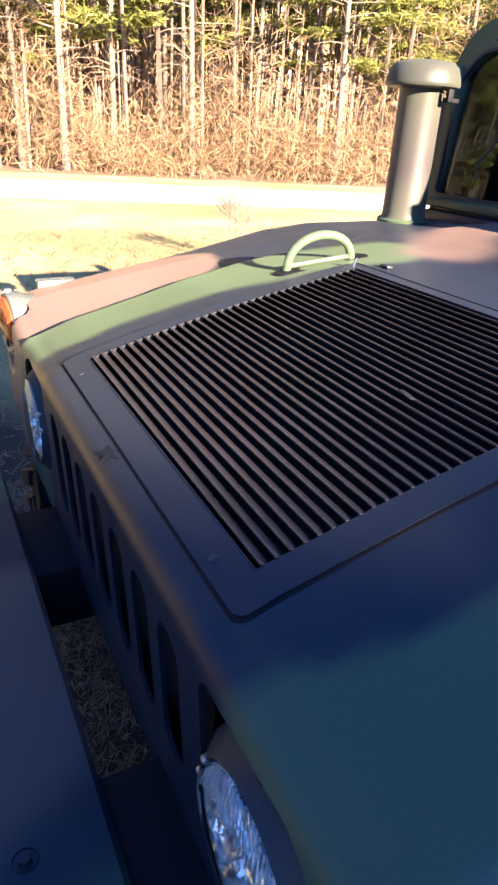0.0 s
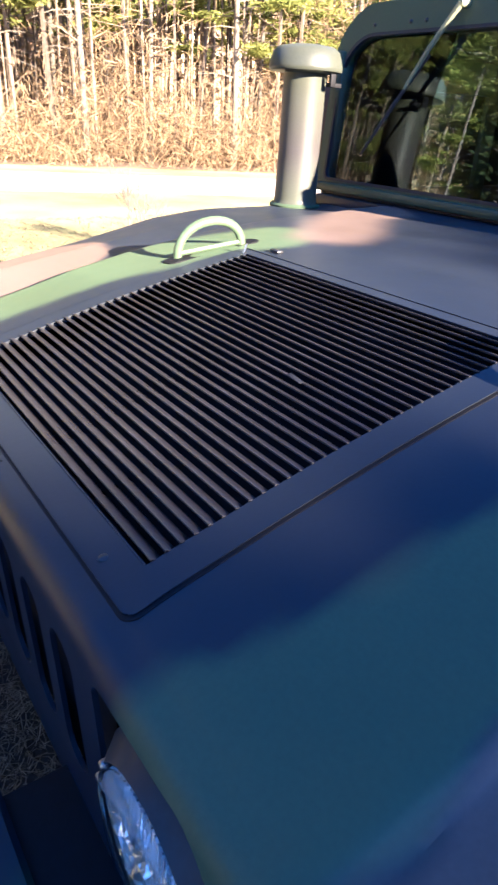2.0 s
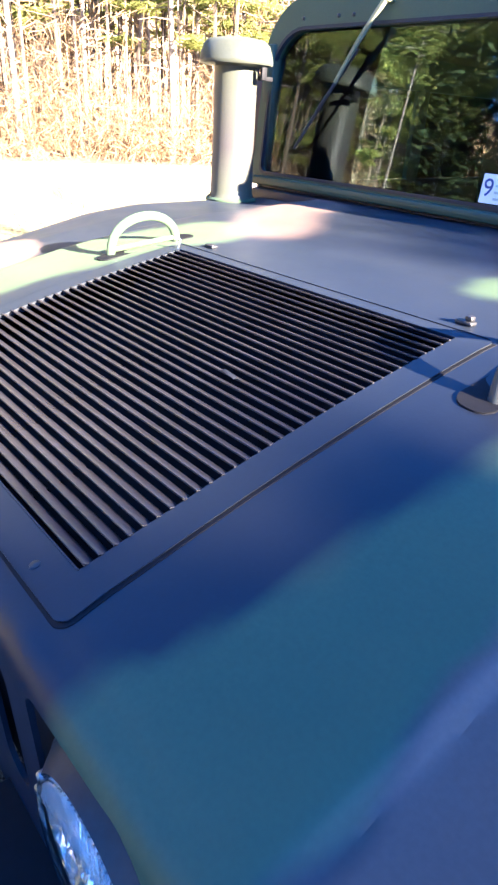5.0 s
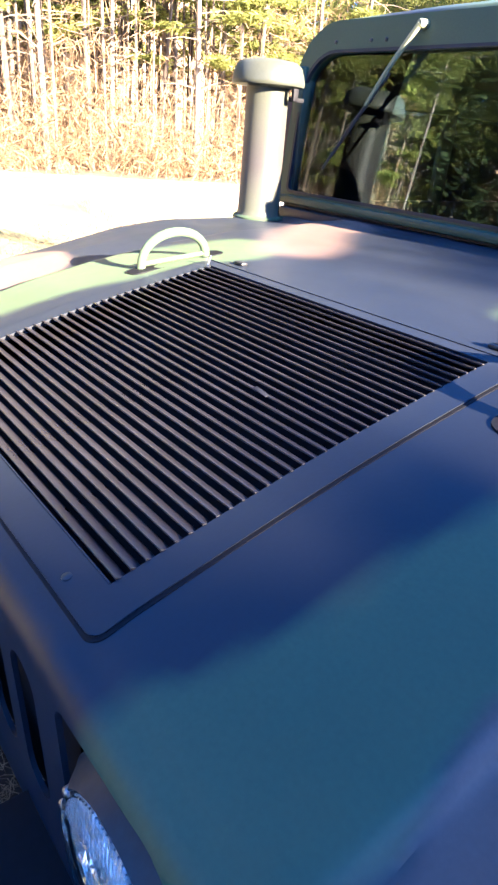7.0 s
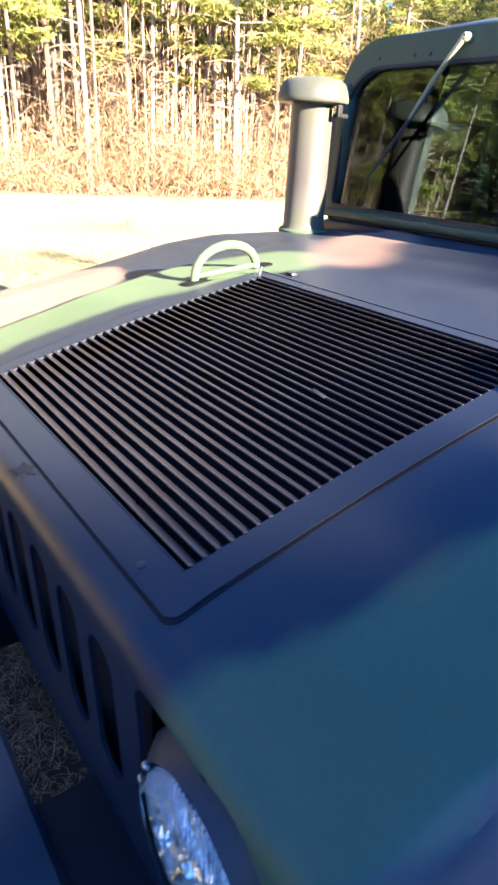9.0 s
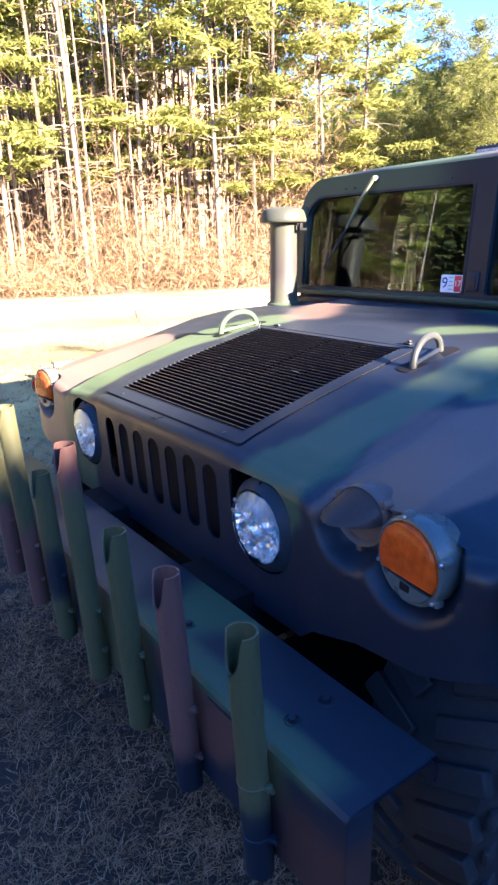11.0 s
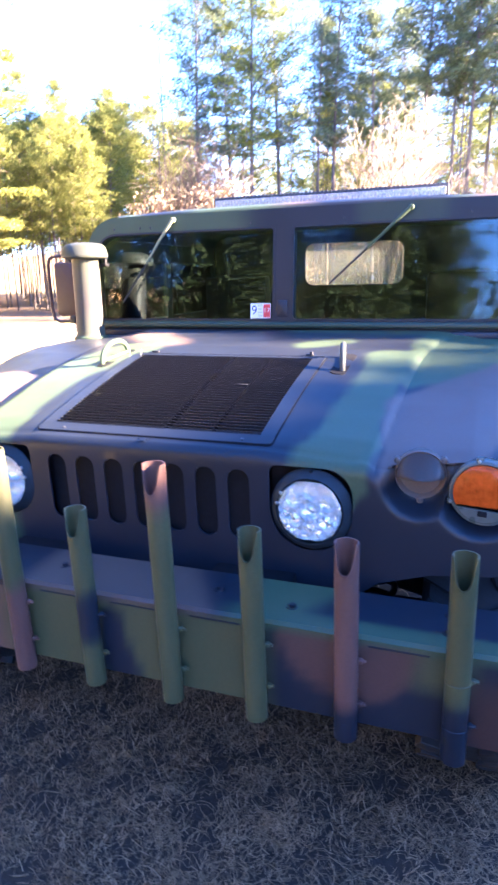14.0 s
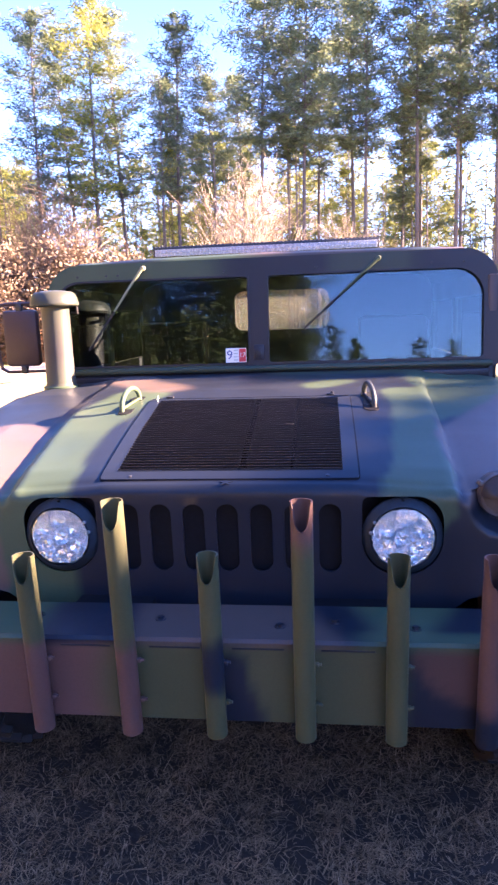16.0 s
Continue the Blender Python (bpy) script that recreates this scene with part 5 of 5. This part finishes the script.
while y < 17.5:
    for depth in (0, 1):
        put(protos[k % 5], wood_edge(y) - depth * 3.4 - rng.uniform(0, 2.0), y + rng.uniform(-0.6, 0.6), rng.uniform(0.85, 1.12), rng.uniform(0.9, 1.1))
        k += 1
    y += rng.uniform(1.3, 2.1)
# farther, lower wood towards the far end of the track
for k in range(50):
    put(fars[k % 3], rng.uniform(-54, -22), rng.uniform(40, 66), rng.uniform(0.70, 0.98))
for k in range(48):
    y = rng.uniform(26, 44)
    put(fars[k % 3], -y * rng.uniform(0.60, 0.95), y, rng.uniform(0.0125, 0.0155) * math.hypot(y, 0.75 * y))
# open stand behind the truck: (x, y, kind of crown, height)
for x, y, k, h in ((-17.0, 38.5, 0, 19.6), (-15.2, 40, 1, 19), (-12.6, 42, 1, 20.5), (-9.9, 44, 3, 17.5), (-8.2, 38, 1, 18.2), (-6.6, 43, 3, 17), (-5.0, 46, 2, 18), (-3.2, 38, 2, 20), (-1.6, 39, 3, 17.4), (-0.7, 37, 2, 19.4), (0.1, 45, 3, 19), (2.4, 41, 3, 20), (2.8, 37, 2, 18.8), (5.2, 40, 4, 14.5), (5.7, 37, 3, 20.5), (6.9, 44, 2, 19), (8.0, 38, 2, 20), (8.9, 41, 3, 18.6), (10.2, 37.5, 2, 19.8)):
    put(talls[k], x, y, h / 19.0)
for k in range(16):
    put(talls[1 + k % 4], 11.5 + 22 * (k + rng.uniform(0, 1)) / 16, rng.uniform(36, 48), rng.uniform(0.88, 1.08))
put(talls[5], -13.0, 37.5, 1.06)
put(talls[5], -9.4, 42, 0.66)
put(talls[5], 2.2, 46, 0.60)
for k in range(54):
    put(fars[k % 3], -22 + 66 * (k + rng.uniform(0, 1)) / 54, rng.uniform(50, 74), rng.uniform(0.62, 1.0))
# wood in front of the truck, seen in the windscreen
for k in range(34):
    a = rng.uniform(0, 1)
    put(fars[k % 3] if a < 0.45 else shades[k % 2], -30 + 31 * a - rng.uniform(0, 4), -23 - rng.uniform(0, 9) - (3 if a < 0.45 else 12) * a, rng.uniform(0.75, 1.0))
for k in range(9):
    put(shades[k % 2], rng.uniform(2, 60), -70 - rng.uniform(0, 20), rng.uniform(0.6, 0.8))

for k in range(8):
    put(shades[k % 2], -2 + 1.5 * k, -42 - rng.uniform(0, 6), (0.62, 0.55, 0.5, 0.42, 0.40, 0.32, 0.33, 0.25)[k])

# unseen evergreens added on the sunny side, heights set to shade the truck
tr, cr = pine(70, 6.0, 0.05, M_NEEDLE_DK, 1.3, 46, 0, 0.02, 7, 7, 0.75, True)
cedar = tree_thing("cedar_tree", "dense low evergreen, part of an unseen screen added for shade", "tree", tr, cr, "cedar screen")
leaf = np.random.default_rng(12)
for row in range(9):
    for k in range(26):
        cx, cy = 13.2 + row * 0.55, -13 + 0.98 * k + 0.41 * row
        along = cy - 0.158 * cx
        top = 0.51 + 0.065 * blend(along, 0.05, 0.25) - 0.20 * blend(along, 0.4, 0.6) + 0.51 * blend(along, 1.5, 1.65)
        put(cedar, cx, cy, (top + cx * 0.3486) / 6.0 + leaf.uniform(-0.004, 0.003), turn=leaf.uniform(0, 6.28))


# deep wood: trunks, brush and crowns that nobody could count
def deep_wood():
    bm = bmesh.new()
    for k in range(900):
        y = rng.uniform(-40, 16)
        x = wood_edge(min(y, 26)) - rng.uniform(0.5, 11) - (max(0, y - 26) * 0.8)
        h = rng.uniform(9, 17) 
        r = rng.uniform(0.025, 0.075)
        l = rng.normal(size=2) * 0.5
        tube(bm, [(x, y, 0), (x + l[0] * 0.3, y + l[1] * 0.3, h * 0.5), (x + l[0], y + l[1], h)], [r, r * 0.7, r * 0.3], 5, False)
        for q in range(3):
            z = rng.uniform(1.5, h * 0.8)
            a = rng.uniform(0, 6.28)
            L = rng.uniform(0.6, 1.8)
            tube(bm, [(x + l[0] * 0.3, y + l[1] * 0.3, z), (x + L * math.cos(a), y + L * math.sin(a), z + rng.uniform(-0.2, 0.7) * L)], [0.018, 0.006], 3, False)
    tagged(new("wood_trunks", finish(bm, "wood_trunks", M_BARK_FAR, 60)), "crowd of thin pale trunks inside the wood", "woods", kind="stuff")
    n = 150000
    yy = rng.uniform(-40, 17, n)
    xx = np.array([wood_edge(min(v, 26)) for v in yy]) - rng.gamma(1.4, 3.0, n) + 1.0
    zz = rng.gamma(1.5, 2.6, n) * np.clip(0.45 + 0.5 * np.sin(yy * 0.7) * np.sin(yy * 0.23 + 1), 0.15, 1)
    tagged(new("undergrowth", quads_mesh("undergrowth", sprays(rng, np.stack([xx, yy, np.clip(zz, 0.02, 8)], 1), 0.55, 0.020, 1.2), M_BRUSH)), "tangle of dry brown undergrowth at the foot of the wood", "undergrowth", kind="stuff")
    n = 150000
    c = np.stack([rng.uniform(-62, -24, n), rng.uniform(-40, 70, n), rng.uniform(6, 19, n)], 1)
    c[:, 0] = np.where(c[:, 1] < 26, c[:, 0], c[:, 0] - (c[:, 1] - 26) * 0.4)
    c[:, 2] *= np.where(c[:, 1] > 12, 0.72, 1.0)
    keep = np.array([noise.noise(Vector(p) * 0.35) for p in c]) > -0.04
    tagged(new("wood_crowns", quads_mesh("wood_crowns", sprays(rng, c[keep], 0.8, 0.16), M_NEEDLE)), "massed pine crowns deeper in the wood", "woods", kind="stuff")
    bm = bmesh.new()
    for k in range(210):
        x, y = rng.uniform(-24, 50), rng.uniform(38, 80)
        h = rng.uniform(10, 17)
        r = rng.uniform(0.05, 0.12)
        tube(bm, [(x, y, 0), (x + rng.normal() * 0.3, y, h)], [r, r * 0.3], 5, False)
    tagged(new("wood_trunks", finish(bm, "wood_trunks", M_BARK_SHADED, 60)), "distant trunks behind the truck", "woods", kind="stuff")
    n = 100000
    c = np.stack([rng.uniform(-34, 62, n), rng.uniform(46, 95, n), 16.5 * rng.uniform(0.03, 1, n) ** 1.3], 1)
    keep = np.array([noise.noise(Vector(p) * 0.25) for p in c]) > -0.16
    tagged(new("wood_crowns", quads_mesh("wood_crowns", sprays(rng, c[keep], 0.8, 0.15), M_NEEDLE_FAR)), "distant pine crowns behind the truck", "woods", kind="stuff")
    n = 90000
    c = np.stack([rng.uniform(-44, -2, n), rng.uniform(-48, -26, n), rng.uniform(0.5, 15, n)], 1)
    keep = np.array([noise.noise(Vector(p) * 0.3) for p in c]) > 0.0
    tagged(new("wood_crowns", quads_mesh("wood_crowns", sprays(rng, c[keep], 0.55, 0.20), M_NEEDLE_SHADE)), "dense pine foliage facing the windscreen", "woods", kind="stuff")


deep_wood()


def depth_wall(name, pts, height, label):
    """A plain far backdrop behind the trees."""
    bm = bmesh.new()
    rows = []
    for k, (x, y) in enumerate(pts):
        h = height(x) if callable(height) else height
        rows.append((bm.verts.new((x, y, 0)), bm.verts.new((x, y, h * (0.85 + 0.3 * noise.noise(Vector((k * 0.7, 1, 2))))))))
    for a, b in zip(rows[:-1], rows[1:]):
        bm.faces.new((a[0], b[0], b[1], a[1]))
    tagged(new(name, finish(bm, name, M_DEPTH, 0)), label, "woods", kind="structure")


depth_wall("backdrop", [(-33 - math.sin(k), -60 + 4 * k) for k in range(22)] + [(-41 - 2.2 * k, 28 + 4 * k) for k in range(14)], 13.0, "shaded depth of the winter wood")
depth_wall("backdrop", [(-78 + 6 * k, 84 + 10 * math.sin(k * 0.35)) for k in range(30)], 6.5, "low far edge of the pine stand")
depth_wall("backdrop", [(-70 + 2.5 * k, -52 - max(0, k - 24)) for k in range(52)], lambda x: lerp(x, (-10, -4, 3, 10, 60), (12, 9, 5.5, 3.6, 3.0)), "shaded depth of the wood before the truck")


# bare hardwoods
def bare_tree(seed, height, thin=0.002, stems=1):
    r = np.random.default_rng(seed)
    lines = []

    def grow(p, d, L, rad, level):
        q = p + d * L
        lines.append((p, q, max(rad, thin), max(rad * 0.62, thin * 0.8)))
        if level == 0:
            return
        for _ in range(4 if level > 1 else 3):
            nd = (d + Vector(r.normal(size=3)) * 0.50 + Vector((0, 0, 0.16))).normalized()
            grow(p.lerp(q, r.uniform(0.45, 1.0)), nd, L * r.uniform(0.55, 0.8), rad * 0.52, level - 1)

    for k in range(stems):
        a, tilt = 2.4 * k + r.uniform(0, 0.6), 0.0 if stems == 1 else r.uniform(0.05, 0.36)
        grow(Vector((0.05 * math.cos(a), 0.05 * math.sin(a), 0)), Vector((tilt * math.cos(a), tilt * math.sin(a), 1)).normalized(), height * r.uniform(0.30, 0.40), 0.012 * height / math.sqrt(stems), 5 if stems == 1 else 4)
    trunk = limbs_mesh("trunk", [l for l in lines if l[2] > 0.02], M_TWIG, 5)
    twigs = limbs_mesh("crown", [l for l in lines if l[2] <= 0.02], M_TWIG, 3)
    return trunk, twigs


tr, cr = bare_tree(11, 8.0, 0.008, 6)
bare_top = max(v.co.z for v in cr.vertices)
bare = tree_thing("bare_tree", "leafless pale-brown hardwood, sunlit in winter", "tree", tr, cr, "bare hardwoods")
for x, y, s in ((-11.0, 27, 8.4), (-13.2, 29, 7.4), (-2.7, 22, 7.4), (1.3, 23, 5.6)):
    put(bare, x, y, s / bare_top)
tr, cr = bare_tree(5, 1.15, 0.0015, 3)
sap = tree_thing("sapling", "small bare reddish sapling in the grass", "sapling", tr, cr)
put(sap, -6.2, 3.3, 1.0)
bm = bmesh.new()
tube(bm, [(-5.6, 2.2, 0.03), (-5.2, 2.6, 0.10), (-4.7, 3.1, 0.05)], [0.03, 0.025, 0.012], 6)
tube(bm, [(-5.2, 2.6, 0.10), (-5.15, 2.95, 0.22)], [0.015, 0.006], 5)
tagged(new("fallen_branch", finish(bm, "fallen_branch", M_TWIG, 60)), "fallen dead branch lying on the grass", "branch")

# shrubs that keep their dry leaves
def leafy_shrub(seed, height, spread, n):
    r = np.random.default_rng(seed)
    lines, cen = [], []
    for k in range(26):
        a, f = 2.4 * k, r.uniform(0.2, 1.0)
        p, q = Vector((0, 0, 0.1)), Vector((math.cos(a) * spread * f, math.sin(a) * spread * f, height * (1.02 - 0.75 * f * f) * r.uniform(0.75, 1.05)))
        mid = p.lerp(q, 0.5) + Vector((-math.cos(a) * 0.2 * spread * f, -math.sin(a) * 0.2 * spread * f, 0.08 * height))
        lines += [(p, mid, 0.012 * height, 0.007 * height), (mid, q, 0.007 * height, 0.002 * height)]
        for u in range(8):
            c = np.array(mid.lerp(q, u / 6.0)) if u > 0 else np.array(p.lerp(mid, 0.6))
            cen.append(c + r.normal(size=(n, 3)) * 0.085 * height)
    c = np.concatenate(cen)
    c[:, 2] = np.maximum(c[:, 2], 0.04)
    return limbs_mesh("trunk", lines, M_TWIG, 4), quads_mesh("crown", sprays(r, c, 0.045 + 0.028 * height, 0.03 + 0.018 * height, 1.0), M_DRYLEAF)


tr, cr = leafy_shrub(3, 4.6, 1.9, 46)
shrub = tree_thing("leafy_shrub", "young oak still holding dry tan leaves", "shrub", tr, cr, "shrubs with dry leaves")
for x, y, size in ((-12.6, 24.5, 1.0), (-10.3, 25.5, 1.08), (-8.2, 26.0, 0.95), (-14.4, 26.5, 0.82)):
    put(shrub, x, y, size)
tr, cr = leafy_shrub(9, 0.5, 0.45, 30)
clump = tree_thing("leaf_clump", "low clump of orange-tan dry leaves on the sand", "shrub", tr, cr, "leaf clumps")
for x, y, size in ((-10.4, 16.2, 1.0), (-9.6, 15.8, 0.7), (-11.6, 17.0, 0.8)):
    put(clump, x, y, size)
for x, y, a, L in ((-11.4, 14.6, 0.6, 2.2), (-9.7, 14.2, 0.2, 1.8), (-10.6, 15.0, -0.3, 1.5), (-12.8, 14.9, 0.4, 1.9)):
    bm = bmesh.new()
    d = Vector((math.cos(a), math.sin(a), 0)) * L
    tube(bm, [(0, 0, 0.04), d * 0.4 + Vector((0, 0.06, 0.07)), d * 0.75 + Vector((0, -0.03, 0.05)), d + Vector((0, 0.05, 0.09))], [0.045, 0.038, 0.026, 0.012], 6)
    tube(bm, [d * 0.4 + Vector((0, 0.06, 0.07)), d * 0.62 + Vector((0.05, 0.30, 0.16))], [0.022, 0.007], 5)
    ob = new("cut_branch", finish(bm, "cut_branch", M_TWIG, 60))
    ob.matrix_basis = Matrix.Translation((x, y, 0))
    tagged(ob, "pale cut branch lying beside the sandy track", "branch", "cut branches")

# bank of orange pine straw at the track's bend; ledges imitate shadow bands
bm = bmesh.new()
prev = None
for i in range(49):
    f = i / 48
    lift = 2.1 * blend(f, 0.0, 0.42) * (1 - blend(f, 0.86, 1.0))
    row = []
    for j in range(34):
        g = j / 33
        ledge = (math.floor(g * 7 + 0.6 * noise.noise(Vector((f * 5, 0, 1)))) + blend((g * 7 + 0.6 * noise.noise(Vector((f * 5, 0, 1)))) % 1.0, 0.0, 0.35)) / 7
        z = lift * min(1.0, max(0.0, ledge)) + 0.09 * lift * noise.noise(Vector((f * 22, g * 9, 4)))
        row.append(bm.verts.new((-20.0 + 9.0 * f + 0.25 * noise.noise(Vector((f * 9, g * 3, 8))), 24.9 + 4.2 * g + 0.9 * f, max(z, 0.0) - 0.03 + 0.04 * blend(g, 0, 0.1))))
    if prev:
        for j in range(33):
            bm.faces.new((prev[j], row[j], row[j + 1], prev[j + 1]))
    prev = row
tagged(new("bank", finish(bm, "bank", M_BANK, 35)), "bank of orange-brown pine straw, stepped to imitate bands of shadow", "bank", kind="structure")


# grass round the truck
def blades(n, x0, x1, y0, y1, length, width, lay, name, label):
    """Curling dry blades of three pieces each, thicker in some patches than in others."""
    bx, by = rng.uniform(x0, x1, n), rng.uniform(y0, y1, n)
    keep = np.array([noise.noise(Vector((p, q, 0)) * 8.0) + 0.5 * noise.noise(Vector((p, q, 3)) * 17.0) for p, q in zip(bx, by)]) > rng.uniform(-0.6, 0.42, n)
    bx, by = bx[keep], by[keep]
    n = len(bx)
    a = rng.uniform(0, 2 * math.pi, n)
    L = length * rng.uniform(0.45, 1.6, n)
    up = rng.uniform(0.1, 1.0, n) * lay
    bend = rng.normal(size=n) * 1.3
    p = np.stack([bx, by, np.zeros(n)], 1)
    quads = []
    w = width * rng.uniform(0.6, 1.4, n)
    for q in range(3):
        aa = a + bend * q
        d = np.stack([np.cos(aa), np.sin(aa), up * (0.9, 0.25, -0.45)[q] * 1.3], 1)
        nxt = p + d * (L * (0.36, 0.36, 0.28)[q])[:, None]
        nxt[:, 2] = np.maximum(nxt[:, 2], 0.003)
        s = np.stack([-np.sin(aa), np.cos(aa), np.zeros(n)], 1)
        w0, w1 = (w * (1, 0.9, 0.75)[q])[:, None], (w * (0.9, 0.75, 0.25)[q])[:, None]
        quads.append(np.stack([p - s * w0, p + s * w0, nxt + s * w1, nxt - s * w1], 1))
        p = nxt
    return tagged(new(name, quads_mesh(name, np.concatenate(quads), M_STRAW)), label, "grass", kind="stuff")


blades(130000, -1.9, 2.3, -1.6, 1.1, 0.058, 0.0012, 0.75, "grass", "matted dry brown lawn grass in shade")
blades(45000, -5.5, 6.5, -6, 5, 0.06, 0.0022, 0.6, "grass", "thin dry grass on the darkened ground")
blades(26000, -9, -1.9, -3.5, 9, 0.12, 0.004, 0.6, "grass", "rough dry grass lit by the sun")
blades(16000, 0.9, 4, -3.5, 3, 0.08, 0.002, 0.6, "grass", "rough dry grass beside the truck")
